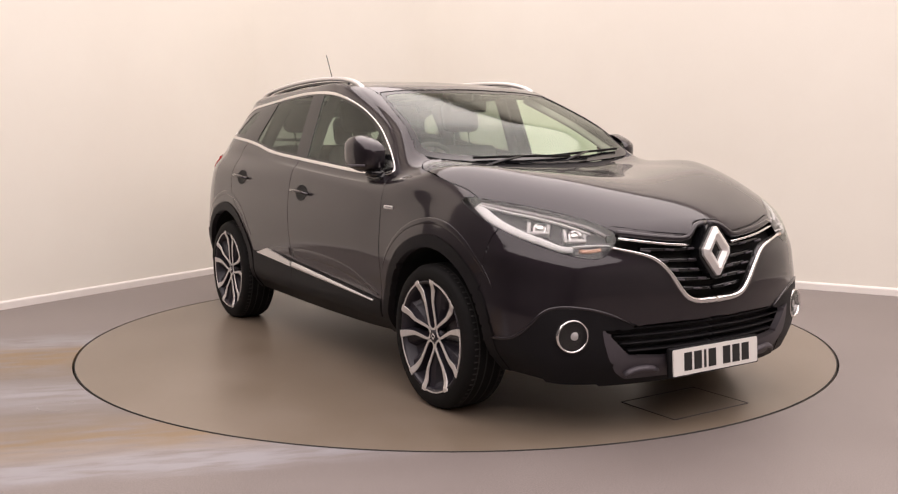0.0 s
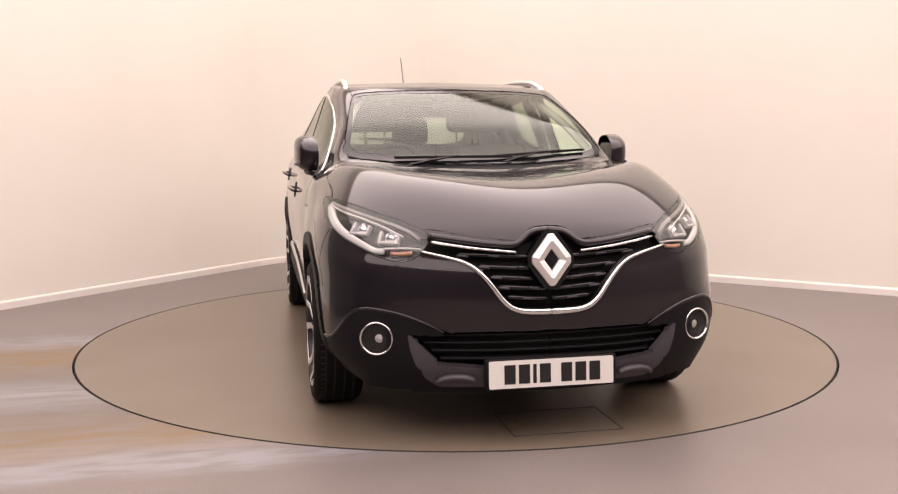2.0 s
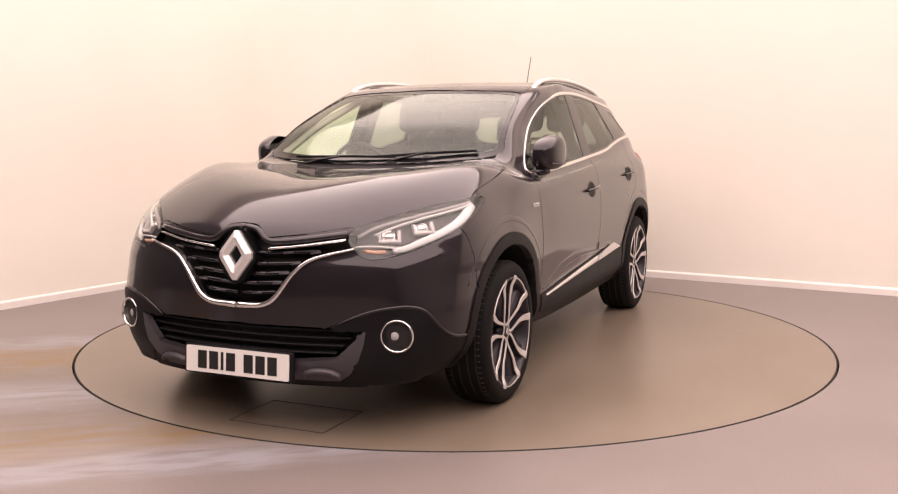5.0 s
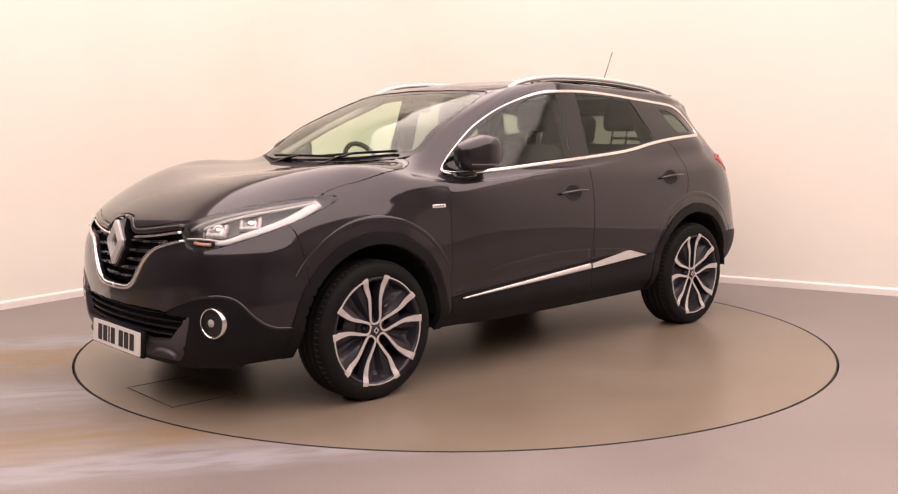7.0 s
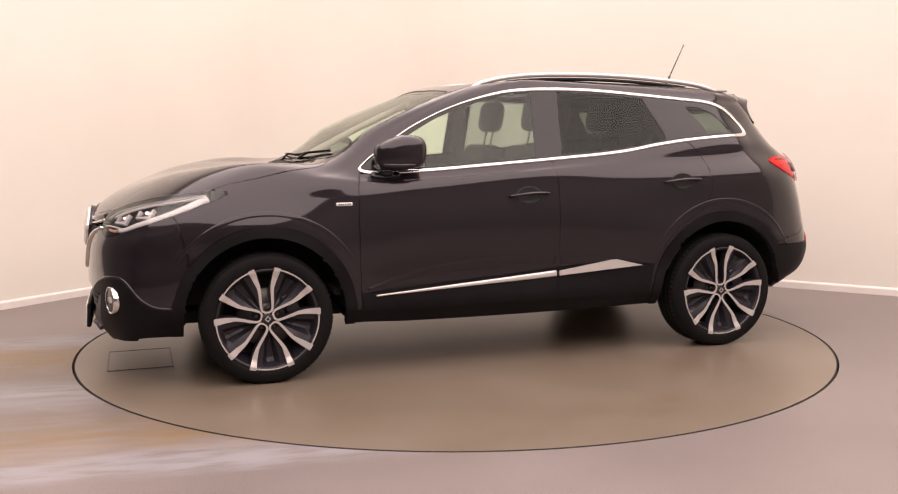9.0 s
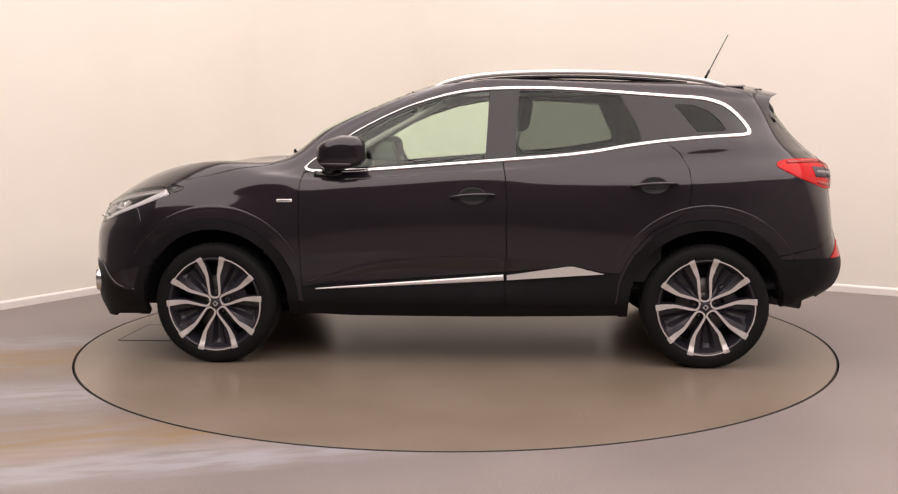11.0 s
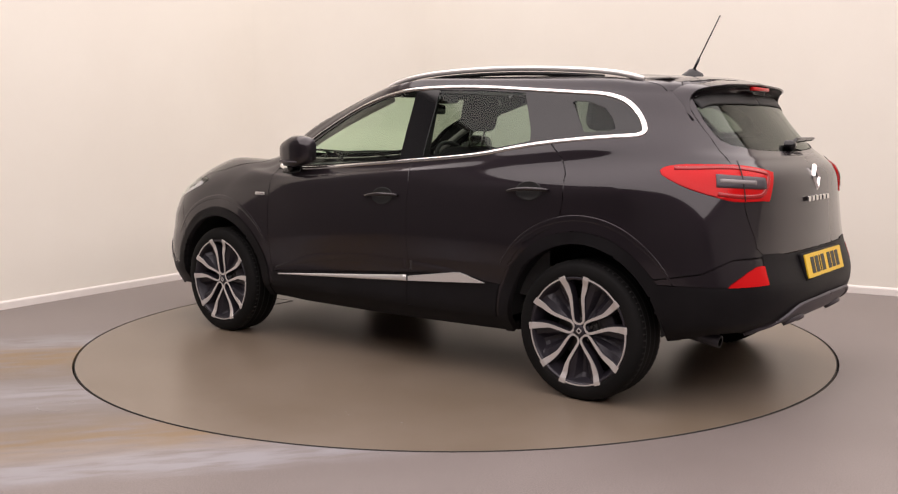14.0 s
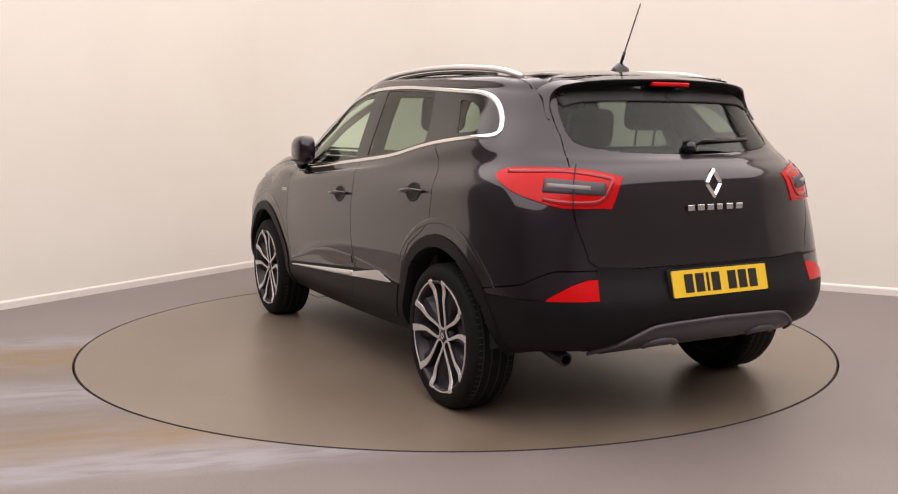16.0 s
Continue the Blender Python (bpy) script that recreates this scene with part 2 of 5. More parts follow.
# ---------------------------------------------------------------- the room
def wall(name, a0, b0, a1, b1, inward, label, mat=None):
    """A wall from one plan corner to another, 0.15 m thick, outside of the room."""
    p, q = room(a0, b0), room(a1, b1)
    d = (q - p).normalized()
    out = -inward
    bm = bmesh.new()
    quad = [p - d * (0 if a0 else 0.15), q + d * 0.15, q + d * 0.15 + out * 0.15, p - d * (0 if a0 else 0.15) + out * 0.15]
    low = [bm.verts.new(v) for v in quad]
    top = [bm.verts.new(v + Vector((0, 0, CEILING))) for v in quad]
    bm.faces.new(low), bm.faces.new(top)
    for i in range(4):
        j = (i + 1) % 4
        bm.faces.new((low[i], low[j], top[j], top[i]))
    bmesh.ops.recalc_face_normals(bm, faces=bm.faces)
    return tagged(new(name, mesh_of(bm, name, mat or WALL, False)), label, "wall", kind="structure")


WHITE_END = 4.9      # beyond here an unseen dark wall is added, darkening the car's reflections
wall("wall_left", 0, 0, WHITE_END, 0, ALONG_R, "plain warm white painted studio wall")
wall("wall_left_unseen", WHITE_END + .15, 0, ROOM_L, 0, ALONG_R, "unseen dark wall beside the viewer, added to darken the car's reflections", UNSEEN_DARK)
wall("wall_right", 0, 0, 0, ROOM_R, ALONG_L, "plain warm white painted studio wall")
# unseen walls that close the room, toned to subdue the car's reflections
wall("wall_back", ROOM_L, 0, ROOM_L, ROOM_R, -ALONG_L, "unseen dark wall behind the viewer, toned to darken the car's reflections", UNSEEN_DARK)
wall("wall_side", 0, ROOM_R, ROOM_L, ROOM_R, -ALONG_R, "unseen grey wall, toned for the car's reflections", UNSEEN_GREY)


def skirting(name, p, q, inward):
    d = (q - p).normalized()
    bm = bmesh.new()
    prof = [(0.0, 0.0), (0.016, 0.0), (0.016, 0.046), (0.013, 0.054), (0.006, 0.060), (0.0, 0.062)]
    a = [bm.verts.new(p + inward * x + Vector((0, 0, z))) for x, z in prof]
    b = [bm.verts.new(q + inward * x + Vector((0, 0, z))) for x, z in prof]
    for i in range(len(prof) - 1):
        bm.faces.new((a[i], b[i], b[i + 1], a[i + 1]))
    bm.faces.new(a), bm.faces.new(b)
    bmesh.ops.recalc_face_normals(bm, faces=bm.faces)
    return tagged(new(name, mesh_of(bm, name, TRIM, False)), "low white painted skirting board along the wall", "skirting", kind="structure")


CURVE = 1.2      # the corner between the two walls is rounded
bm = bmesh.new()
rows_ = []
for i in range(25):
    t = math.pi / 2 * i / 24
    p = room(CURVE - CURVE * math.sin(t) + .001, CURVE - CURVE * math.cos(t) + .001)
    rows_.append([bm.verts.new(p), bm.verts.new(p + Vector((0, 0, CEILING)))])
for a, b in zip(rows_, rows_[1:]):
    bm.faces.new((a[0], b[0], b[1], a[1]))
tagged(new("wall_corner", mesh_of(bm, "wall_corner", WALL)), "rounded warm white painted corner between two walls", "wall", kind="structure")
bm = bmesh.new()
rows_ = []
for i in range(25):
    t = math.pi / 2 * i / 24
    rows_.append([bm.verts.new(room(CURVE - (CURVE - d) * math.sin(t), CURVE - (CURVE - d) * math.cos(t), z)) for d, z in ((.017, 0), (.017, .046), (.012, .058), (0, .062))])
for a, b in zip(rows_, rows_[1:]):
    for i in range(3):
        bm.faces.new((a[i], b[i], b[i + 1], a[i + 1]))
tagged(new("baseboard_corner", mesh_of(bm, "baseboard_corner", TRIM)), "low white painted skirting board round the corner", "skirting", kind="structure")
skirting("baseboard_left", room(CURVE, 0.0005), room(WHITE_END, 0.0005), ALONG_R)
skirting("baseboard_right", room(0.0005, CURVE), room(0.0005, ROOM_R), ALONG_L)

bm = bmesh.new()
bm.faces.new([bm.verts.new(room(a, b, CEILING)) for a, b in ((-.1, -.1), (-.1, ROOM_R + .1), (ROOM_L + .1, ROOM_R + .1), (ROOM_L + .1, -.1))])
tagged(new("ceiling", mesh_of(bm, "ceiling", CEIL, False)), "plain white ceiling with square lighting panels", "ceiling", kind="structure")

RADIUS, SLOT = 2.232, 0.0052
DISC_X, DISC_Y = -0.013, 0.004
bm = bmesh.new()      # floor with a round hole for the disc
n = 128
ring = [bm.verts.new((DISC_X + (RADIUS + SLOT) * math.cos(2 * math.pi * i / n), DISC_Y + (RADIUS + SLOT) * math.sin(2 * math.pi * i / n), 0)) for i in range(n)]
pit = [bm.verts.new((v.co.x, v.co.y, -0.05)) for v in ring]
far = []
for v in ring:
    d = v.co.normalized()
    t = []
    for nrm, dist in ((-ALONG_L, CORNER.dot(-ALONG_L)), (ALONG_L, CORNER.dot(ALONG_L) + ROOM_L), (-ALONG_R, CORNER.dot(-ALONG_R)), (ALONG_R, CORNER.dot(ALONG_R) + ROOM_R)):
        if d.dot(nrm) > 1e-6:
            t.append(dist / d.dot(nrm))
    far.append(bm.verts.new(d * (min(t) + 0.12)))
for i in range(n):
    j = (i + 1) % n
    bm.faces.new((ring[i], far[i], far[j], ring[j]))
    bm.faces.new((pit[i], ring[i], ring[j], pit[j]))
tagged(new("floor", mesh_of(bm, "floor", FLOOR, False)), "grey-brown speckled coated floor with tan stains", "floor", kind="structure")

bm = bmesh.new()
lathe(bm, [(0.0001, -0.048), (2.30, -0.048)], 96, "z")
tagged(new("turntable_pit", mesh_of(bm, "turntable_pit", GAP, False)), "dark pit under the turning disc", "pit", kind="structure")

turntable = new("turntable")
tagged(turntable, "round grey-brown coated turntable disc set flush in the floor", "turntable")
bm = bmesh.new()
lathe(bm, [(0.0001, 0.0), (RADIUS - SLOT - 0.004, 0.0), (RADIUS - SLOT, -0.004), (RADIUS - SLOT, -0.04)], 160, "z")
part("disc", bm, DISC, turntable, smooth=False)

light = tagged(new("ceiling_light"), "broad square white luminous ceiling panel", "ceiling light")
light.matrix_world = Matrix.Translation(room(LIGHT_A, LIGHT_B, CEILING)) @ pose(0, 0, 0, 0, 0, TURN)
h = LIGHT_SIZE / 2
for x0, x1, y0, y1 in ((-h - .05, h + .05, -h - .05, -h - .01), (-h - .05, h + .05, h + .01, h + .05), (-h - .05, -h - .01, -h - .01, h + .01), (h + .01, h + .05, -h - .01, h + .01)):
    bm = bmesh.new()
    box(bm, x0, x1, y0, y1, -0.14, -0.001)
    part("frame", bm, TRIM, light, smooth=False)
bm = bmesh.new()
box(bm, -h, h, -h, h, -0.12, -0.06)
part("diffuser", bm, GLOW, light, smooth=False)

# ---------------------------------------------------------------- the car's skin
# Design curves, from the rear middle round the side to the front middle, from the sill up to the roof.
SKIN = [
    [(-2.02, 0, .36), (-2.00, .50, .36), (-1.90, .72, .36), (-1.70, .80, .32), (-1.30, .82, .28), (-.30, .83, .26), (.50, .83, .26), (.85, .83, .27), (1.30, .82, .26), (1.88, .76, .25), (2.05, .56, .21), (2.12, 0, .20)],
    [(-2.14, 0, .42), (-2.10, .50, .42), (-1.96, .76, .42), (-1.70, .86, .40), (-1.30, .885, .38), (-.30, .89, .36), (.50, .89, .36), (.85, .885, .36), (1.30, .885, .36), (1.86, .84, .36), (2.10, .58, .33), (2.18, 0, .32)],
    [(-2.17, 0, .54), (-2.13, .50, .54), (-1.99, .78, .54), (-1.70, .885, .53), (-1.30, .90, .53), (-.30, .885, .50), (.50, .885, .49), (.85, .89, .49), (1.30, .905, .50), (1.87, .855, .50), (2.105, .58, .48), (2.19, 0, .47)],
    [(-2.12, 0, .70), (-2.08, .50, .70), (-1.97, .77, .70), (-1.70, .89, .69), (-1.30, .912, .69), (-.30, .905, .68), (.50, .905, .67), (.85, .905, .66), (1.30, .912, .66), (1.84, .850, .64), (2.105, .58, .62), (2.19, 0, .60)],
    [(-2.11, 0, .90), (-2.06, .50, .90), (-1.93, .76, .89), (-1.70, .875, .87), (-1.30, .90, .86), (-.30, .905, .84), (.50, .905, .82), (.85, .90, .80), (1.30, .905, .79), (1.80, .850, .77), (2.085, .57, .74), (2.17, 0, .72)],
    [(-2.09, 0, 1.05), (-2.04, .50, 1.05), (-1.88, .74, 1.04), (-1.65, .860, 1.02), (-1.30, .888, 1.00), (-.30, .888, .97), (.50, .888, .95), (.85, .885, .93), (1.25, .873, .92), (1.69, .818, .925), (1.99, .565, .885), (2.105, 0, .882)],
    [(-2.03, 0, 1.125), (-1.98, .45, 1.125), (-1.82, .70, 1.13), (-1.60, .800, 1.12), (-1.30, .834, 1.11), (-.30, .868, 1.05), (.40, .87, 1.01), (.75, .865, .995), (1.08, .848, 1.025), (1.38, .725, 1.092), (1.66, .47, 1.064), (1.76, 0, 1.030)],
    [(-1.97, 0, 1.17), (-1.93, .42, 1.175), (-1.78, .66, 1.19), (-1.60, .755, 1.20), (-1.30, .81, 1.20), (-.30, .835, 1.10), (.40, .835, 1.05), (.70, .82, 1.05), (.87, .79, 1.07), (.98, .70, 1.11), (1.07, .42, 1.097), (1.11, 0, 1.086)],
    [(-1.87, 0, 1.29), (-1.83, .40, 1.29), (-1.72, .60, 1.30), (-1.55, .68, 1.32), (-1.25, .73, 1.34), (-.30, .76, 1.31), (.22, .748, 1.29), (.48, .718, 1.27), (.595, .690, 1.286), (.685, .635, 1.300), (.757, .40, 1.304), (.789, 0, 1.304)],
    [(-1.78, 0, 1.42), (-1.74, .38, 1.42), (-1.66, .55, 1.42), (-1.50, .63, 1.43), (-1.20, .665, 1.455), (-.30, .68, 1.51), (-.02, .675, 1.50), (.09, .665, 1.492), (.142, .635, 1.499), (.182, .58, 1.502), (.243, .38, 1.507), (.275, 0, 1.513)],
    [(-1.72, 0, 1.505), (-1.68, .36, 1.50), (-1.60, .50, 1.49), (-1.45, .57, 1.495), (-1.20, .59, 1.52), (-.30, .60, 1.55), (-.12, .60, 1.545), (-.07, .58, 1.54), (-.04, .55, 1.537), (.00, .50, 1.533), (.08, .33, 1.53), (.10, 0, 1.53)],
    [(-1.40, 0, 1.545), (-1.38, .20, 1.54), (-1.35, .28, 1.54), (-1.20, .30, 1.545), (-.90, .30, 1.555), (-.40, .30, 1.57), (-.25, .30, 1.568), (-.20, .30, 1.566), (-.18, .28, 1.565), (-.15, .24, 1.565), (-.12, .12, 1.565), (-.10, 0, 1.565)],
    [(-1.25, 0, 1.55), (-1.22, .001, 1.55), (-1.18, .001, 1.552), (-1.05, .001, 1.555), (-.80, .001, 1.56), (-.50, .001, 1.572), (-.40, .001, 1.572), (-.38, .001, 1.572), (-.36, .001, 1.572), (-.34, .001, 1.572), (-.32, .001, 1.572), (-.30, 0, 1.572)],
]


def spline(p, ghosts, counts):
    """Catmull-Rom along the first axis; ghosts are the points before the first and after the last."""
    q = np.concatenate([ghosts[0][None], p, ghosts[1][None]])
    out = []
    for i, k in enumerate(counts):
        a, b, c, d = q[i], q[i + 1], q[i + 2], q[i + 3]
        for j in range(k):
            t = j / k
            out.append(0.5 * (2 * b + (c - a) * t + (2 * a - 5 * b + 4 * c - d) * t * t + (3 * b - a - 3 * c + d) * t ** 3))
    out.append(p[-1])
    return np.array(out)


CELL = 0.0135
grid = np.array(SKIN, float)                                   # level, knot, xyz
flip = np.array([1.0, -1.0, 1.0])
span_v = np.linalg.norm(np.diff(grid, axis=0), axis=2).max(1)
rows_v = spline(grid, (2 * grid[0] - grid[1], grid[-2] * flip), [max(6, int(s / CELL)) for s in np.minimum(span_v, 0.75)])
rows_v = rows_v.transpose(1, 0, 2)                             # knot, level, xyz
span_u = np.linalg.norm(np.diff(grid[:8], axis=1), axis=2).mean(0)
skin = spline(rows_v, (rows_v[1] * flip, rows_v[-2] * flip), [max(8, int(s / CELL)) for s in span_u])
NU, NV = skin.shape[:2]
PTS = skin.reshape(-1, 3).copy()
PTS[:, 1] = np.maximum(PTS[:, 1], 0.0)
iu, iv = np.meshgrid(np.arange(NU - 1), np.arange(NV - 1), indexing="ij")
base = (iu * NV + iv).ravel()
QUADS = np.stack([base, base + NV, base + NV + 1, base + 1], -1)
OWNER = np.array(["body"] * len(QUADS), dtype=object)


def normals(pts):
    g_ = pts.reshape(NU, NV, 3)
    du, dv = np.gradient(g_, axis=0), np.gradient(g_, axis=1)
    n_ = np.cross(du, dv)
    n_ /= np.maximum(np.linalg.norm(n_, axis=2, keepdims=True), 1e-9)
    return n_.reshape(-1, 3)


NORM = normals(PTS)
NORM[PTS[:, 1] < 1e-6, 1] = 0.0
NORM /= np.maximum(np.linalg.norm(NORM, axis=1, keepdims=True), 1e-9)
if NORM[np.argmax(PTS[:, 1])][1] < 0:
    NORM, QUADS = -NORM, QUADS[:, ::-1]

VIEWS = {"side": ((1, 0, 0), (0, 0, 1)), "front": ((0, 1, 0), (0, 0, 1)), "top": ((1, 0, 0), (0, 1, 0)),
         "front_corner": ((-1, 1, 0), (0, 0, 1)), "rear_corner": ((1, 1, 0), (0, 0, 1))}


def inside(poly, q):
    x, y = q[:, 0], q[:, 1]
    hit = np.zeros(len(q), bool)
    for (x0, y0), (x1, y1) in zip(poly, np.roll(poly, -1, 0)):
        if y0 != y1:
            hit ^= ((y0 > y) != (y1 > y)) & (x < (x1 - x0) * (y - y0) / (y1 - y0) + x0)
    return hit


def cut(name, view, outline, where, take=("body",), snap=0.62):
    """Gives the skin inside an outline, seen along a view and where the test holds, to a new panel; the mesh's
    points near the outline slide along the skin onto it, so that the panel's edge is clean."""
    global NORM
    poly = np.array(outline, float)
    ax, ay = (np.array(v, float) for v in VIEWS[view])
    reach = CELL * snap * (1.42 if "corner" in view else 1.0)
    q = np.stack([PTS @ ax, PTS @ ay], -1)
    ok = where(PTS)
    mine = np.zeros(len(PTS), bool)
    mine[QUADS[np.isin(OWNER, take)].ravel()] = True
    near = ok & mine & (q[:, 0] > poly[:, 0].min() - .03) & (q[:, 0] < poly[:, 0].max() + .03) & (q[:, 1] > poly[:, 1].min() - .03) & (q[:, 1] < poly[:, 1].max() + .03)
    idx = np.nonzero(near)[0]
    best, move = np.full(len(idx), 9.0), np.zeros((len(idx), 2))
    for a, b in zip(poly, np.roll(poly, -1, 0)):
        d = b - a
        t = np.clip(((q[idx] - a) @ d) / max(d @ d, 1e-12), 0, 1)
        v = a + t[:, None] * d - q[idx]
        r = np.hypot(v[:, 0], v[:, 1])
        m_ = r < best
        best[m_], move[m_] = r[m_], v[m_]
    s = best < reach
    for i, mv in zip(idx[s], move[s]):
        n_ = NORM[i]
        across = np.cross(ax, ay)
        shift = ax * mv[0] / (ax @ ax) + ay * mv[1]
        k = n_ @ across
        if abs(k) > 0.12:
            shift = shift - across * (n_ @ shift) / k
        if np.linalg.norm(shift) < 0.05:
            keep_y0 = PTS[i, 1] < 1e-6
            PTS[i] += shift
            if keep_y0:
                PTS[i, 1] = 0.0
    mid = PTS[QUADS].mean(1)
    got = inside(poly, np.stack([mid @ ax, mid @ ay], -1)) & where(mid) & np.isin(OWNER, take)
    OWNER[got] = name
    return got.sum()


def panel(name, mat, parent, sides=("both",), raise_by=0.0, shrink=0.0, depth=0.012, owner=None, label="", keep=None, sunk=0.0):
    """One panel of the skin as a mesh: its edge drawn in by shrink, its rim turned inward by depth."""
    got = QUADS[OWNER == (owner or name)]
    if keep is not None:
        got = got[keep(PTS[got].mean(1))]
    used, back = np.unique(got, return_inverse=True)
    co, no = PTS[used].copy(), NORM[used]
    faces = back.reshape(-1, 4)
    edges = {}
    for f in faces:
        for a, b in zip(f, np.roll(f, -1)):
            k = (min(a, b), max(a, b))
            edges[k] = None if k in edges else (a, b)
    rim = [e for e in edges.values() if e is not None]
    rim = [e for e in rim if not (co[e[0], 1] < 1e-5 and co[e[1], 1] < 1e-5)]
    if shrink:
        pull = np.zeros_like(co)
        for a, b in rim:
            d = co[b] - co[a]
            v = np.cross(no[a], d)
            v /= max(np.linalg.norm(v), 1e-9)
            pull[a] += v
            pull[b] += v
        length = np.linalg.norm(pull, axis=1, keepdims=True)
        pull = np.where(length > 1e-6, pull / np.maximum(length, 1e-6), 0)
        mid = co[:, 1] < 1e-5
        pull[mid, 1] = 0
        co += pull * shrink
    co = co + no * (raise_by - sunk)
    made = []
    for side in sides:
        bm = bmesh.new()
        shade = []
        for s in ((1, -1) if side == "both" else (1,) if side == "left" else (-1,)):
            vs = [bm.verts.new((x, y * s, z)) for x, y, z in co]
            shade += [(n_[0], n_[1] * s, n_[2]) for n_ in no]
            for f in faces:
                loop = [vs[i] for i in f]
                if len({tuple(v.co) for v in loop}) < 3:
                    continue
                try:
                    bm.faces.new(loop if s > 0 else loop[::-1])
                except ValueError:
                    pass
            if depth:
                low = {}
                for e in rim:
                    for i in e:
                        if i not in low:
                            low[i] = bm.verts.new((co[i, 0] - no[i, 0] * depth, (co[i, 1] - no[i, 1] * depth) * s, co[i, 2] - no[i, 2] * depth))
                            shade.append((no[i, 0], no[i, 1] * s, no[i, 2]))
                for a, b in rim:
                    loop = [vs[b], vs[a], low[a], low[b]]
                    try:
                        bm.faces.new(loop if s > 0 else loop[::-1])
                    except ValueError:
                        continue
        ob = part(name, bm, mat, parent, label)
        ob.data.normals_split_custom_set_from_vertices(shade)
        made.append(ob)
    return made


def arch(cx, r, cz=.335, n=40, low=.12):
    return [(cx + r, low)] + [(cx + r * math.cos(a), cz + r * math.sin(a)) for a in np.linspace(0, math.pi, n)] + [(cx - r, low)]


FRONT_X, REAR_X, HUB_Z = 1.323, -1.323, 0.335
flank = lambda p: p[:, 1] > .5
nose = lambda p: p[:, 0] > 1.45
tail = lambda p: p[:, 0] < -1.3

# window openings
DLO = smooth_line([(.83, 1.065), (.78, 1.050), (.61, 1.052), (.42, 1.060), (.13, 1.080), (-.26, 1.108), (-.55, 1.130), (-.73, 1.150), (-.91, 1.180), (-1.10, 1.205), (-1.29, 1.222), (-1.43, 1.231),
                   (-1.535, 1.237), (-1.560, 1.246), (-1.558, 1.266), (-1.515, 1.328), (-1.445, 1.390), (-1.37, 1.420), (-1.29, 1.435), (-1.17, 1.444), (-.99, 1.458), (-.62, 1.486), (-.34, 1.494), (-.09, 1.484), (.08, 1.454), (.25, 1.404), (.38, 1.352), (.51, 1.288), (.62, 1.222), (.74, 1.140)], 0.02, True)
cut("side_glass", "side", DLO, lambda p: (p[:, 1] > .5) & (p[:, 2] > 1.0))
SCREEN = smooth_line([(0, 1.100), (.25, 1.104), (.45, 1.115), (.62, 1.130), (.69, 1.155), (.685, 1.20), (.652, 1.30), (.618, 1.39), (.578, 1.466), (.545, 1.482), (.44, 1.492), (.25, 1.500), (0, 1.503)], 0.02)
SCREEN = np.concatenate([SCREEN, [(-.1, 1.503), (-.1, 1.100)]])
cut("windscreen", "front", SCREEN, lambda p: (p[:, 0] > 0.0) & (p[:, 2] > 1.06))
BACK = smooth_line([(0, 1.155), (.3, 1.165), (.45, 1.178), (.525, 1.202), (.545, 1.235), (.54, 1.33), (.52, 1.40), (.45, 1.415), (0, 1.42)], 0.02)
BACK = np.concatenate([BACK, [(-.1, 1.42), (-.1, 1.155)]])
cut("rear_glass", "front", BACK, lambda p: (p[:, 0] < -1.5) & (p[:, 2] > 1.1))
# panes within the openings; what is left of the openings is the gloss black frame
PANE_F = [(.50, 1.268), (.655, 1.175), (.70, 1.075), (.60, 1.068), (.40, 1.078), (.13, 1.098), (-.155, 1.118), (-.175, 1.478), (-.08, 1.470), (.08, 1.440), (.25, 1.388), (.38, 1.334)]
PANE_R = [(-.315, 1.132), (-.54, 1.148), (-.73, 1.168), (-.90, 1.196), (-.985, 1.212), (-.975, 1.26), (-.88, 1.450), (-.62, 1.470), (-.335, 1.480)]
PANE_Q = [(-1.275, 1.252), (-1.41, 1.257), (-1.428, 1.268), (-1.400, 1.315), (-1.345, 1.365), (-1.265, 1.396), (-1.175, 1.404), (-1.165, 1.395)]
high = lambda p: (p[:, 1] > .5) & (p[:, 2] > 1.0)
cut("pane_front", "side", PANE_F, high, ("side_glass",))
cut("pane_rear", "side", PANE_R, high, ("side_glass",))
cut("pane_quarter", "side", PANE_Q, high, ("side_glass",))
SCREEN_IN = smooth_line([(0, 1.128), (.25, 1.131), (.455, 1.143), (.60, 1.157), (.655, 1.182), (.64, 1.25), (.607, 1.37), (.572, 1.445), (.54, 1.466), (.44, 1.476), (.25, 1.482), (0, 1.484)], 0.02).tolist() + [(-.1, 1.484), (-.1, 1.128)]
cut("screen_pane", "front", SCREEN_IN, lambda p: (p[:, 0] > 0.0) & (p[:, 2] > 1.06), ("windscreen",))
# wheel arches
cut("arch_hole", "side", arch(FRONT_X, .405), flank)
cut("arch_hole", "side", arch(REAR_X, .405), flank)
cut("arch_trim_front", "side", arch(FRONT_X, .460), flank)
cut("arch_trim_rear", "side", arch(REAR_X, .460), flank)
# lamps
HEAD = smooth_line([(-1.60, .838), (-1.46, .884), (-1.28, .918), (-1.06, .947), (-.82, .968), (-.69, .972), (-.655, .960), (-.70, .933), (-.80, .895), (-.915, .860), (-1.08, .817), (-1.33, .763), (-1.50, .744), (-1.575, .774)], 0.02, True)
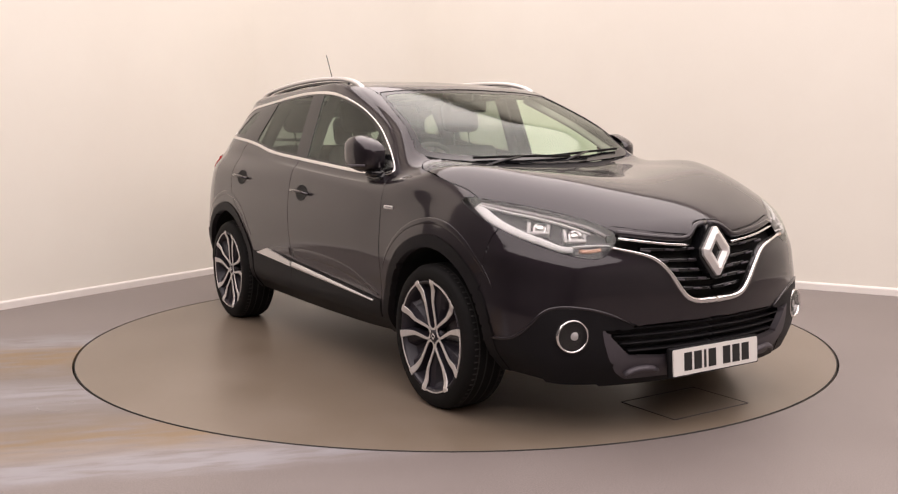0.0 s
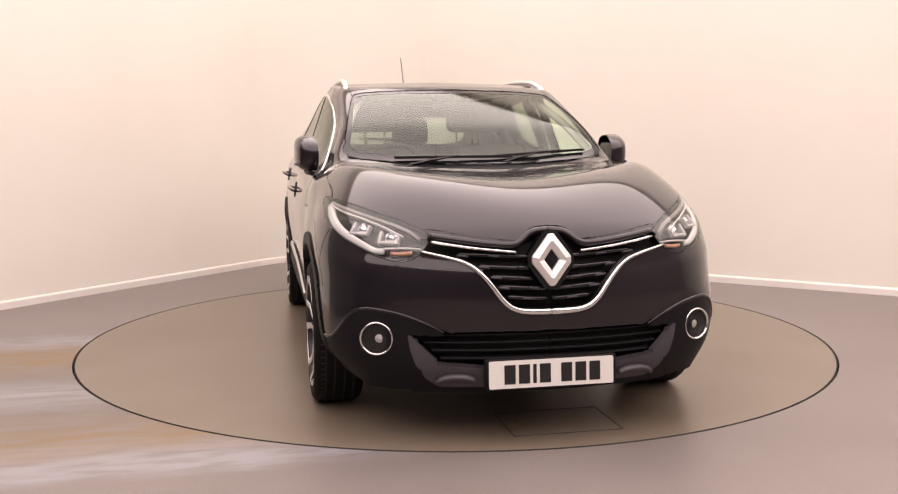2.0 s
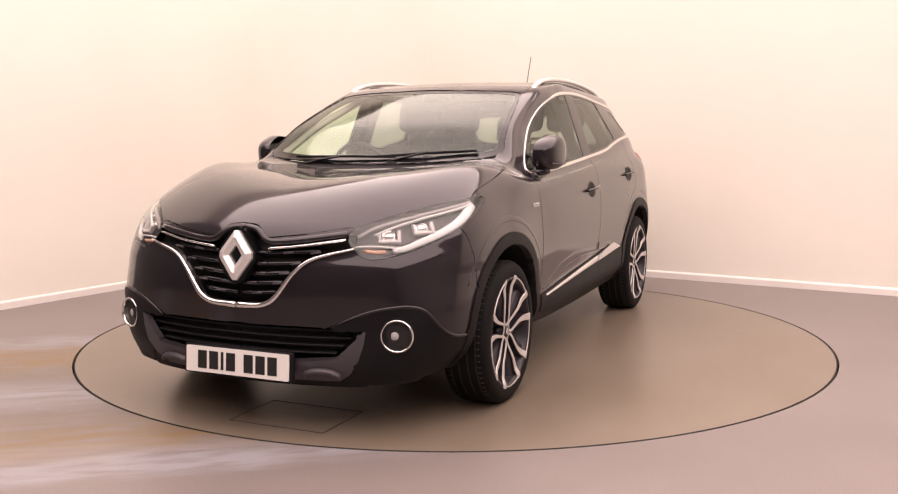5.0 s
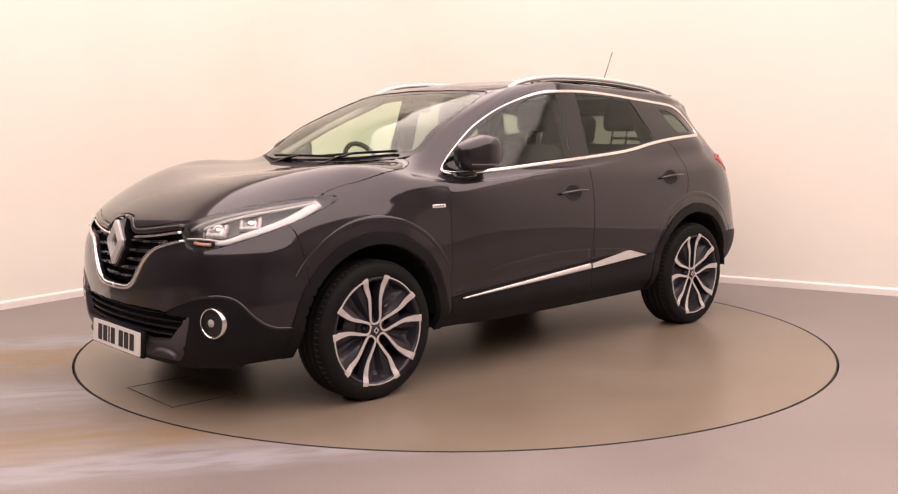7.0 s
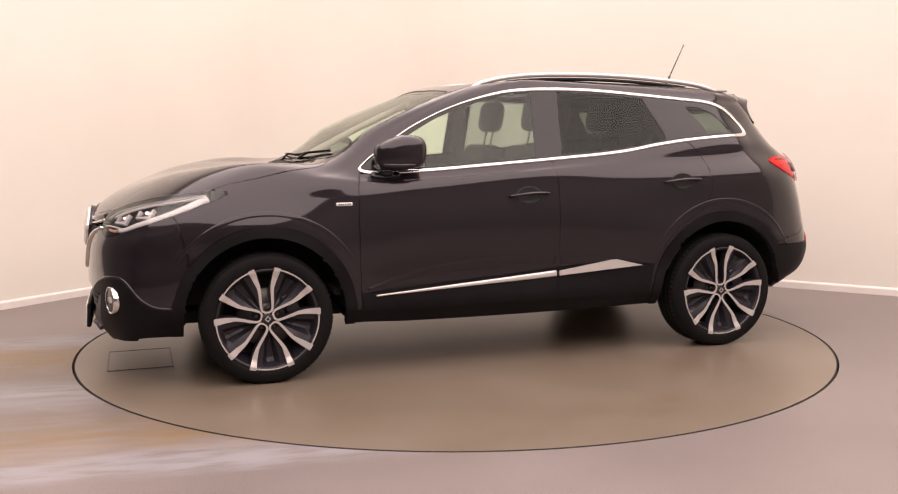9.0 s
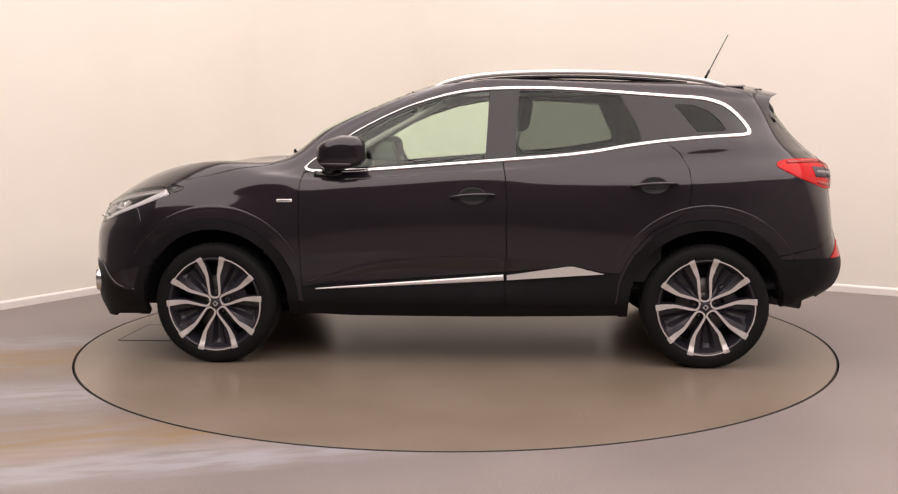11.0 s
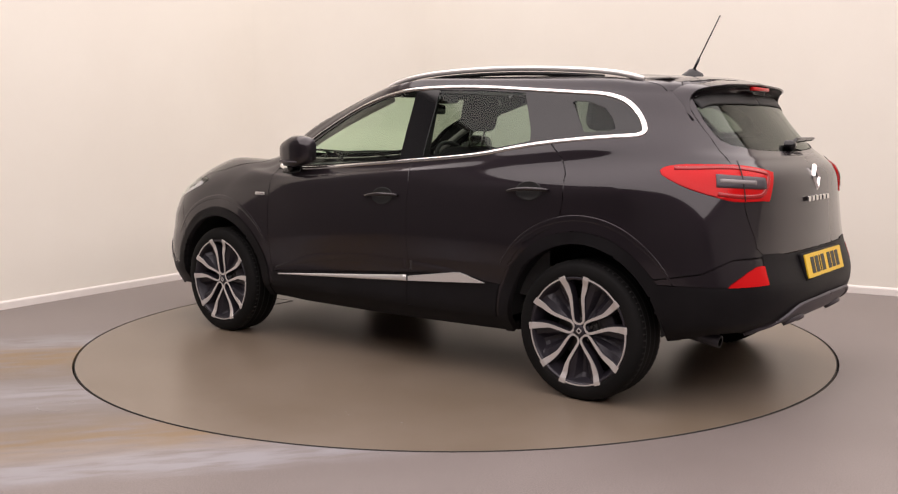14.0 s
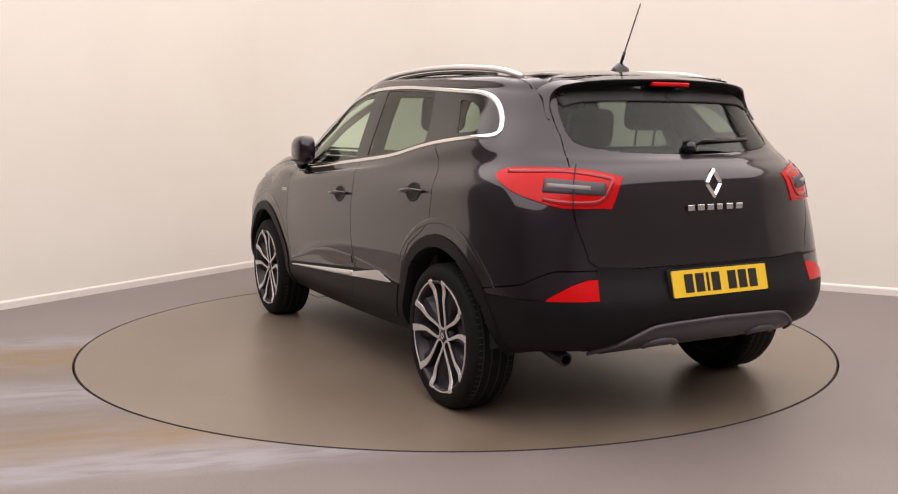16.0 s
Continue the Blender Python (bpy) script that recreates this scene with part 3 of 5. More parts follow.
cut("headlight", "front_corner", HEAD, lambda p: p[:, 0] > 1.3)
TAIL = smooth_line([(-.872, 1.068), (-.885, 1.090), (-.96, 1.104), (-1.09, 1.107), (-1.32, 1.102), (-1.46, 1.091), (-1.59, 1.070), (-1.60, 1.055), (-1.56, .952), (-1.53, .946), (-1.34, .947), (-1.29, .950), (-1.19, .966), (-1.02, 1.004), (-.93, 1.036)], 0.02, True)
cut("tail_light", "rear_corner", TAIL, lambda p: (p[:, 0] < -1.4) & (p[:, 2] > .8))
# nose openings
GRILLE = np.concatenate([smooth_line([(0, .553), (.14, .560), (.185, .592), (.25, .680), (.32, .742), (.40, .768), (.50, .782)], .015), [(.505, .80), (.475, .845)], smooth_line([(.46, .842), (.15, .812), (.115, .835), (.078, .868), (0, .874)], .015), [(-.1, .874), (-.1, .553)]])
cut("grille_hole", "front", GRILLE, nose)
INTAKE = [(-.1, .325), (.28, .318), (.44, .335), (.47, .36), (.56, .45), (.45, .462), (-.1, .465)]
cut("intake_hole", "front", INTAKE, nose)
# fog lamps' pods, skid plates, plate recess and reflectors
FOG_POD = [(-1.76, .454), (-1.65, .494), (-1.50, .532), (-1.31, .550), (-1.21, .530), (-1.10, .450), (-1.01, .410), (-.87, .402), (-.87, .28), (-1.0, .24), (-1.50, .22), (-1.60, .30), (-1.62, .44), (-1.66, .45)]
SKID_F = [(-.1, .222), (-.1, .35), (.30, .35), (.46, .38), (.535, .455), (.570, .452), (.562, .40), (.540, .335), (.495, .272), (.44, .235)]
cut("front_skid", "front", SKID_F, nose)
cut("fog_pod", "front_corner", FOG_POD, nose)
cut("chin", "front", [(-.1, .1), (-.1, .30), (.72, .30), (.72, .1)], nose)
SKID_R = [(-.1, .35), (-.1, .485), (.33, .475), (.40, .455), (.50, .40), (.58, .35), (.5, .33)]
cut("rear_skid", "front", SKID_R, tail)
cut("reflector", "front", [(.585, .582), (.578, .664), (.62, .664), (.68, .645), (.735, .615), (.780, .582)], tail)
# panels
zlead = [(-.1, .878), (0, .878), (.072, .872), (.10, .845), (.13, .822), (.29, .838), (.47, .868)]
HOOD = smooth_line([(1.16, -.0), (1.15, .25), (1.09, .38), (1.03, .51), (.965, .66), (.99, .735), (1.15, .795), (1.32, .812), (1.50, .808), (1.63, .818)], .02).tolist() + [(1.70, .838), (1.78, .79), (1.90, .72), (2.03, .60), (2.08, .50), (2.3, .45), (2.3, -.1), (1.16, -.1)]
cut("hood", "top", HOOD, lambda p: (p[:, 2] > .80) & (p[:, 0] > .9))
NOSE = zlead + [(.495, .862), (.50, .0), (-.1, .0)]
cut("body", "front", NOSE, nose, ("hood",))
cut("cowl", "top", [(.80, -.1), (1.2, -.1), (1.2, .5), (.95, .675), (.80, .675)], lambda p: (p[:, 2] > 1.04) & (p[:, 0] > .8))
DOOR_F = [(.83, 1.045), (.845, .98), (.85, .80), (.845, .55), (.835, .30), (-.265, .30), (-.27, .80), (-.268, .98), (-.25, 1.10), (.13, 1.075), (.42, 1.055), (.61, 1.047)]
cut("front_door", "side", DOOR_F, flank)
DOOR_R = [(-.25, 1.10), (-.268, .98), (-.27, .80), (-.265, .30), (-.84, .30), (-.86, .48), (-.93, .62), (-1.03, .73), (-1.16, .80), (-1.22, .86), (-1.235, .95), (-1.225, 1.06), (-1.18, 1.14), (-1.11, 1.20), (-.91, 1.175), (-.73, 1.145), (-.55, 1.125)]
cut("rear_door", "side", DOOR_R, flank)
cut("sill", "side", [(.87, .1), (.87, .345), (-.87, .345), (-.87, .1)], flank, ("body", "front_door", "rear_door"))
GATE = smooth_line([(0, .705), (.29, .711), (.565, .714), (.617, .80), (.645, .91), (.635, 1.05), (.605, 1.13), (.58, 1.21), (.575, 1.25), (.565, 1.35), (.55, 1.43), (.52, 1.475)], .02).tolist() + [(.50, 1.485), (.3, 1.50), (-.1, 1.505), (-.1, .70)]
cut("tailgate", "front", GATE, lambda p: p[:, 0] < -1.5)
cut("rear_valance", "side", [(-1.55, .05), (-1.55, .52), (-1.66, .582), (-2.4, .582), (-2.4, .05)], tail)
cut("door_cladding_front", "side", [(.87, .34), (.87, .425), (.76, .435), (-.262, .512), (-.262, .34)], flank, ("front_door",))
cut("door_cladding_rear", "side", [(-.262, .34), (-.262, .512), (-.62, .548), (-.78, .512), (-.90, .505), (-.90, .34)], flank, ("rear_door",))
cut("rear_valance", "front", [(-.1, .45), (.59, .45), (.585, .582), (.578, .664), (.574, .71), (-.1, .702)], tail)
cut("front_bumper", "side", [(1.0, .1), (1.0, .3), (1.68, .32), (1.69, .58), (1.71, .70), (1.74, .82), (1.78, .885), (2.0, .83), (2.09, .81), (2.4, .81), (2.4, .1)], lambda p: p[:, 0] > 1.3)
cut("rear_bumper", "side", [(-1.6, .1), (-1.6, .4), (-1.70, .605), (-1.9, .64), (-2.0, .70), (-2.4, .70), (-2.4, .1)], tail)
cut("roof", "top", [(.3, -.1), (.3, .585), (-1.7, .585), (-1.75, -.1)], lambda p: p[:, 2] > 1.44)


# ---------------------------------------------------------------- tools that lay things on the skin
def on(view, a, b, where, out=0.0):
    """The skin's point and normal at a place seen along a view."""
    ax, ay = (np.array(v, float) for v in VIEWS[view])
    ok = np.nonzero(where(PTS))[0]
    q = np.stack([PTS[ok] @ ax - a, PTS[ok] @ ay - b], -1)
    i = ok[np.argmin((q ** 2).sum(1))]
    n_ = NORM[i]
    across = np.cross(ax, ay)
    shift = ax * (a - PTS[i] @ ax) / (ax @ ax) + ay * (b - PTS[i] @ ay)
    k = n_ @ across
    if abs(k) > 0.12:
        shift = shift - across * (n_ @ shift) / k
    if np.linalg.norm(shift) > 0.04:
        shift *= 0
    return PTS[i] + shift + n_ * out, n_


def ribbon(bm, view, line, where, width, height, side=1, closed=False, out=0.0, step=0.02, taper=None):
    """A bar with rounded edges that lies on the skin along a line; width along the skin, height off it."""
    pts = smooth_line(line, step, closed)
    got = [on(view, a, b, where, out) for a, b in pts]
    P = np.array([g_[0] for g_ in got])
    N = np.array([g_[1] for g_ in got])
    n = len(P)
    kernel = lambda A, k: (np.roll(A, k, 0) if closed else np.concatenate([A[:1], A[:-1]]) if k > 0 else np.concatenate([A[1:], A[-1:]]))
    for _ in range(3):
        N = N + kernel(N, 1) + kernel(N, -1)
        N /= np.linalg.norm(N, axis=1, keepdims=True)
    for _ in range(2):
        Q = (kernel(P, 1) + 2 * P + kernel(P, -1)) / 4
        if not closed:
            Q[0], Q[-1] = P[0], P[-1]
        P = Q
    T = kernel(P, -1) - kernel(P, 1)
    T /= np.maximum(np.linalg.norm(T, axis=1, keepdims=True), 1e-9)
    S = np.cross(N, T)
    prof = [(-.5, -.4), (-.5, .35), (-.36, .85), (-.15, 1.0), (.15, 1.0), (.36, .85), (.5, .35), (.5, -.4)]
    rings = []
    for i in range(n):
        w = width * (taper(i / (n - 1)) if taper else 1.0)
        ring = []
        for a, h in prof:
            p = P[i] + S[i] * a * w + N[i] * h * height
            ring.append(bm.verts.new((p[0], p[1] * side, p[2])))
        rings.append(ring)
    pairs = list(zip(rings, rings[1:])) + ([(rings[-1], rings[0])] if closed else [])
    for a, b in pairs:
        for k in range(len(prof) - 1):
            loop = (a[k], a[k + 1], b[k + 1], b[k])
            bm.faces.new(loop if side < 0 else loop[::-1])
    if not closed:
        bm.faces.new(rings[0]), bm.faces.new(rings[-1][::-1])
    bmesh.ops.recalc_face_normals(bm, faces=bm.faces)
    return bm


def frame_at(view, a, b, where, out=0.0, side=1, up=(0, 0, 1)):
    """A pose on the skin: z off the skin, y up along it."""
    p, n_ = on(view, a, b, where, out)
    z = Vector((n_[0], n_[1] * side, n_[2])).normalized()
    y = (Vector(up) - z * z.dot(Vector(up))).normalized()
    x = y.cross(z)
    m_ = Matrix((x, y, z)).transposed().to_4x4()
    return Matrix.Translation((p[0], p[1] * side, p[2])) @ m_


SIDES = (("left", 1), ("right", -1))

# ---------------------------------------------------------------- the car: panels
car = tagged(new("car"), "dark metallic grey-black compact SUV with chrome window surrounds and alloy wheels", "car")
for name, sides, mat in (("body", ("both",), PAINT), ("hood", ("both",), PAINT), ("tailgate", ("both",), PAINT), ("front_bumper", ("both",), PAINT), ("rear_bumper", ("left", "right"), PAINT), ("roof", ("both",), PAINT)):
    panel(name, mat, car, sides, shrink=0.0029)
doors = {}
for name in ("front_door", "rear_door"):
    doors[name] = panel(name, PAINT, car, ("left", "right"), shrink=0.0029)
panel("sill", PLASTIC, car, ("left", "right"), shrink=0.001, label="black grained plastic sill")
for name in ("front", "rear"):
    panel("wheel_arch_trim", PLASTIC, car, ("left", "right"), raise_by=.007, depth=.035, owner="arch_trim_" + name, label="black grained plastic arch trim")
    for ob, door in zip(panel("door_cladding", PLASTIC, car, ("left", "right"), raise_by=.006, depth=.02, shrink=.002, owner="door_cladding_" + name), doors[name + "_door"]):
        ob.parent = door
panel("fog_lamp_surround", PLASTIC, car, ("left", "right"), owner="fog_pod", raise_by=.003, depth=.02, label="black plastic fog lamp surround")
panel("front_skid_plate", SKID, car, owner="front_skid", raise_by=.004, depth=.03, label="grey front skid plate")
panel("front_chin", PLASTIC, car, owner="chin", depth=.02, label="black plastic lower lip")
panel("rear_skid_plate", SKID, car, owner="rear_skid", raise_by=.012, depth=.03, label="grey rear skid plate")
panel("rear_valance", PLASTIC, car, owner="rear_valance", raise_by=.004, label="black plastic lower bumper")
panel("rear_reflector", RED, car, ("left", "right"), owner="reflector", raise_by=.006, depth=.02, label="red rear reflector")
# glass
def pane(name, owner, mat, sides=("both",), sunk=.004, label=""):
    for ob in panel(name, mat, car, sides, sunk=sunk, depth=0, owner=owner, label=label):
        ob.visible_shadow = False


pane("windscreen", "screen_pane", SCREEN_GLASS, label="slightly green clear windscreen")
panel("windscreen_border", GLOSS, car, owner="windscreen", depth=0.006, sunk=.003)
pane("rear_window", "rear_glass", GLASS_DARK, label="dark privacy glass rear window")
pane("front_side_window", "pane_front", GLASS, ("left", "right"), label="slightly green clear side window")
pane("rear_side_window", "pane_rear", GLASS_DARK, ("left", "right"), label="dark privacy glass side window")
pane("quarter_window", "pane_quarter", GLASS_DARK, ("left", "right"), label="dark privacy glass quarter window")
panel("window_frame", GLOSS, car, ("left", "right"), owner="side_glass", depth=.01, sunk=.001, label="gloss black window frame and pillars")
for _, s in SIDES:
    bm = bmesh.new()
    ribbon(bm, "side", DLO[::2], high, .022, .005, s, True, .001, .012, taper=lambda t: .9 + .3 * math.exp(-((t - .51) / .04) ** 2) - .52 * min(1, max(0, (t - .80) / .07)))
    part("window_chrome", bm, CHROME, car, "bright chrome window surround")

# dark inner skin behind the shut lines, and the underside
def inner_skin():
    solid = QUADS[~np.isin(OWNER, ("side_glass", "pane_front", "pane_rear", "pane_quarter", "windscreen", "screen_pane", "rear_glass", "arch_hole", "grille_hole", "intake_hole", "headlight"))]
    used, back = np.unique(solid, return_inverse=True)
    co = PTS[used] - NORM[used] * .016
    co[:, 1] = np.maximum(co[:, 1], 0)
    me = bpy.data.meshes.new("inner_shell")
    faces = back.reshape(-1, 4)
    k = len(co)
    me.from_pydata(np.concatenate([co, co * flip]).tolist(), [], faces[:, ::-1].tolist() + (faces + k).tolist())
    me.materials.append(CABIN)
    ob = new("inner_shell", me)
    ob.parent = car


inner_skin()
for name, x0, x1, w, z0, z1 in (("floor_pan", -.86, .86, .70, .24, .30), ("engine_tray", .86, 2.05, .52, .26, .34), ("rear_floor", -1.98, -.86, .50, .33, .40),
                                ("engine_block", .92, 1.75, .50, .345, .80), ("fuel_tank", -1.69, -.90, .53, .405, .74), ("boot_wall", -1.9, -1.70, .60, .45, 1.0)):
    bm = bmesh.new()
    box(bm, x0, x1, -w, w, z0, z1, .02)
    part(name, bm, PLASTIC, car)
for cx in (FRONT_X, REAR_X):
    for _, s in SIDES:
        bm = bmesh.new()
        prev = None
        for i in range(29):
            a = math.radians(2 + 176 * i / 28)
            r = .412
            c_, s_ = cx + r * math.cos(a), HUB_Z + r * math.sin(a)
            ring = [bm.verts.new((c_, s * .50, s_)), bm.verts.new((c_, s * .875, s_))]
            if prev:
                bm.faces.new((prev[0], prev[1], ring[1], ring[0]))
            prev = ring
        part("wheel_liner", bm, FLAT_BLACK, car)

# ---------------------------------------------------------------- wheels
def make_wheel(s):
    wheel = new("wheel")
    wheel.parent = car
    bm = bmesh.new()
    w = .112
    lathe(bm, [(.246, -w + .01), (.262, -w), (.305, -w + .002), (.321, -w + .012), (.330, -w + .028), (.3325, -.05), (.333, 0), (.3325, .05), (.330, w - .028), (.321, w - .012), (.305, w - .002), (.275, w), (.262, w - .002), (.252, w - .008), (.246, w - .02)], 72)
    part("tyre", bm, RUBBER, wheel, "black low-profile tyre")
    bm = bmesh.new()
    for y0 in (-.062, -.022, .022, .062):
        lathe(bm, [(.3335, y0 - .004), (.3338, y0), (.3335, y0 + .004)], 72)
    for i in range(72):
        for y0, y1 in ((.056, .083), (-.083, -.056)):
            box(bm, .326, .3330, y0, y1, -.003, .003, 0, Matrix.Rotation(2 * math.pi * i / 72, 4, "Y"))
    part("tread", bm, GAP, wheel)
    bm = bmesh.new()
    lathe(bm, [(.258, w - .022), (.266, w - .010), (.268, w - .005), (.264, w - .002), (.257, w - .004), (.251, w - .012), (.249, w - .03), (.236, w - .05), (.222, .0), (.222, -w + .02), (.262, -w + .008)], 72)
    part("rim", bm, ALLOY_DARK, wheel)
    face = w - .012

    def dish(r):
        return face - .016 * (1 - min(1, r / .25)) ** 1.2 + .0118 * min(1, max(0, (r - .225) / .034))

    def spot(mid, r, off, y):
        return (math.cos(mid) * r - math.sin(mid) * off, y, math.sin(mid) * r + math.cos(mid) * off)

    # each of five open slots is framed by two machined bars that join in a U round the wheel bolt
    half_u = [(.033, .0), (.0355, .013), (.046, .0255), (.07, .0300), (.115, .0315), (.160, .0340), (.190, .0420), (.225, .0540), (.2665, .0690)]
    line = np.array([(r, -o) for r, o in half_u[:0:-1]] + half_u)
    for k in range(5):
        mid = math.radians(90 + 72 * k)
        bm, bm_side, flanks = bmesh.new(), bmesh.new(), []
        prev = None
        pts = smooth_line(line, .008)
        for i, (r, off) in enumerate(pts):
            half = float(np.interp(math.hypot(r, off), (.035, .10, .165, .195, .265), (.0052, .0071, .0090, .0122, .0172)))
            d = pts[min(i + 1, len(pts) - 1)] - pts[max(i - 1, 0)]
            d = d / np.linalg.norm(d)
            y = dish(math.hypot(r, off))
            ring = []
            for h, drop in ((-half * 1.06, .004), (-half * .94, 0), (half * .94, 0), (half * 1.06, .004)):
                ring.append(bm.verts.new(spot(mid, r - d[1] * h, off + d[0] * h, y - drop)))
            flanks.append([bm_side.verts.new(spot(mid, r - d[1] * h, off + d[0] * h, y - drop)) for h, drop in ((-half * 1.5, .045), (-half * 1.08, .0035), (half * 1.08, .0035), (half * 1.2, .045))])
            if prev:
                for q in range(3):
                    bm.faces.new((prev[q], prev[q + 1], ring[q + 1], ring[q]))
            prev = ring
        for a, b in zip(flanks, flanks[1:]):
            for q in (0, 2):
                bm_side.faces.new((a[q], a[q + 1], b[q + 1], b[q]))
        part("spoke_side", bm_side, ALLOY_DARK, wheel, "dark grey painted spoke sides", smooth=False)
        bmesh.ops.recalc_face_normals(bm, faces=bm.faces)
        part("spoke", bm, ALLOY, wheel, "machined silver U-shaped spoke pair", smooth=False)
        # painted pocket between this pair and the next, deepest along its middle
        gap = mid + math.radians(36)
        bm = bmesh.new()
        prev = None
        for i in range(9):
            t = i / 8
            r = .062 + (.262 - .062) * t
            edge = float(np.interp(r, [p[0] for p in half_u], [p[1] for p in half_u]))
            half = max(.004, r * math.tan(math.radians(36)) * .97 - edge * 1.0)
            half = min(half, r * math.sin(math.radians(21.5)))
            ring = []
            for h, drop in ((-1, .012), (-.55, .022), (-.22, .052), (0, .056), (.22, .052), (.55, .022), (1, .012)):
                ring.append(bm.verts.new(spot(gap, r, h * half, dish(r) - drop * min(1, .35 + 2.2 * t) + .014 * max(0, t - .8) * 5 * (abs(h) < .5))))
            if prev:
                for q in range(6):
                    bm.faces.new((prev[q], prev[q + 1], ring[q + 1], ring[q]))
            prev = ring
        bmesh.ops.recalc_face_normals(bm, faces=bm.faces)
        part("spoke_pocket", bm, ALLOY_DARK, wheel, "dark grey painted spoke pocket", smooth=False)
        bm = bmesh.new()      # bright lip along the rim, outside of the pocket only
        prev = None
        for i in range(13):
            a = gap + math.radians(-22 + 44 * i / 12)
            ring = [bm.verts.new((r * math.cos(a), y, r * math.sin(a))) for r, y in ((.2605, w - .004), (.2615, w + .0002), (.2672, w + .0002), (.2690, w - .006))]
            if prev:
                for q in range(3):
                    bm.faces.new((prev[q], prev[q + 1], ring[q + 1], ring[q]))
            prev = ring
        bmesh.ops.recalc_face_normals(bm, faces=bm.faces)
        part("rim_edge", bm, ALLOY, wheel, "machined bright rim edge", smooth=False)
    bm = bmesh.new()
    lathe(bm, [(.0001, face - .010), (.026, face - .010), (.030, face - .013), (.031, face - .022), (.046, face - .028), (.049, face - .06)], 32)
    part("hub_cap", bm, ALLOY_DARK, wheel)
    bm = bmesh.new()
    lathe(bm, [(.010, face - .0105), (.011, face - .0085), (.016, face - .0085), (.017, face - .0105)], 4)
    part("cap_mark", bm, ALLOY, wheel, smooth=False)
    for k in range(5):
        a = math.radians(90 + 72 * k)
        bm = bmesh.new()
        lathe(bm, [(.0001, .014), (.008, .014), (.010, .010), (.010, 0)], 6)
        bmesh.ops.transform(bm, verts=bm.verts, matrix=Matrix.Translation((.057 * math.cos(a), face - .05, .057 * math.sin(a))))
        part("wheel_bolt", bm, STEEL, wheel, smooth=False)
    bm = bmesh.new()
    lathe(bm, [(.07, .028), (.148, .028), (.15, .024), (.15, .004), (.07, .0)], 48)
    lathe(bm, [(.0001, .04), (.07, .038), (.075, .028)], 32)
    part("brake_disc", bm, STEEL, wheel, "bare steel brake disc")
    bm = bmesh.new()
    box(bm, .10, .175, .0, .06, -.07, .07, .012, Matrix.Rotation(math.radians(200), 4, "Y"))
    part("brake_caliper", bm, ALLOY_DARK, wheel)
    # dark disc added for the deep shade behind the spokes
    bm = bmesh.new()
    lathe(bm, [(.0001, -.02), (.222, -.03)], 40)
    part("wheel_shade_disc", bm, GAP, wheel)
    for ob in wheel.children:
        if not ob.name.startswith(("tyre", "tread", "brake")):
            ob.data.transform(Matrix.Diagonal((.962, 1, .962, 1)))
    return wheel


first = make_wheel(1)
spots = [(FRONT_X, 1, 3), (REAR_X, 1, 4), (FRONT_X, -1, 10), (REAR_X, -1, -6)]
for i, (x, s, turn) in enumerate(spots):
    m_ = Matrix.Translation((x, s * .797, .329)) @ pose(0, 0, 0, 0, 0, 0 if s > 0 else 180) @ pose(0, 0, 0, 0, turn, 0)
    if i == 0:
        first.matrix_basis = m_
    else:
        copy_thing(first, m_)

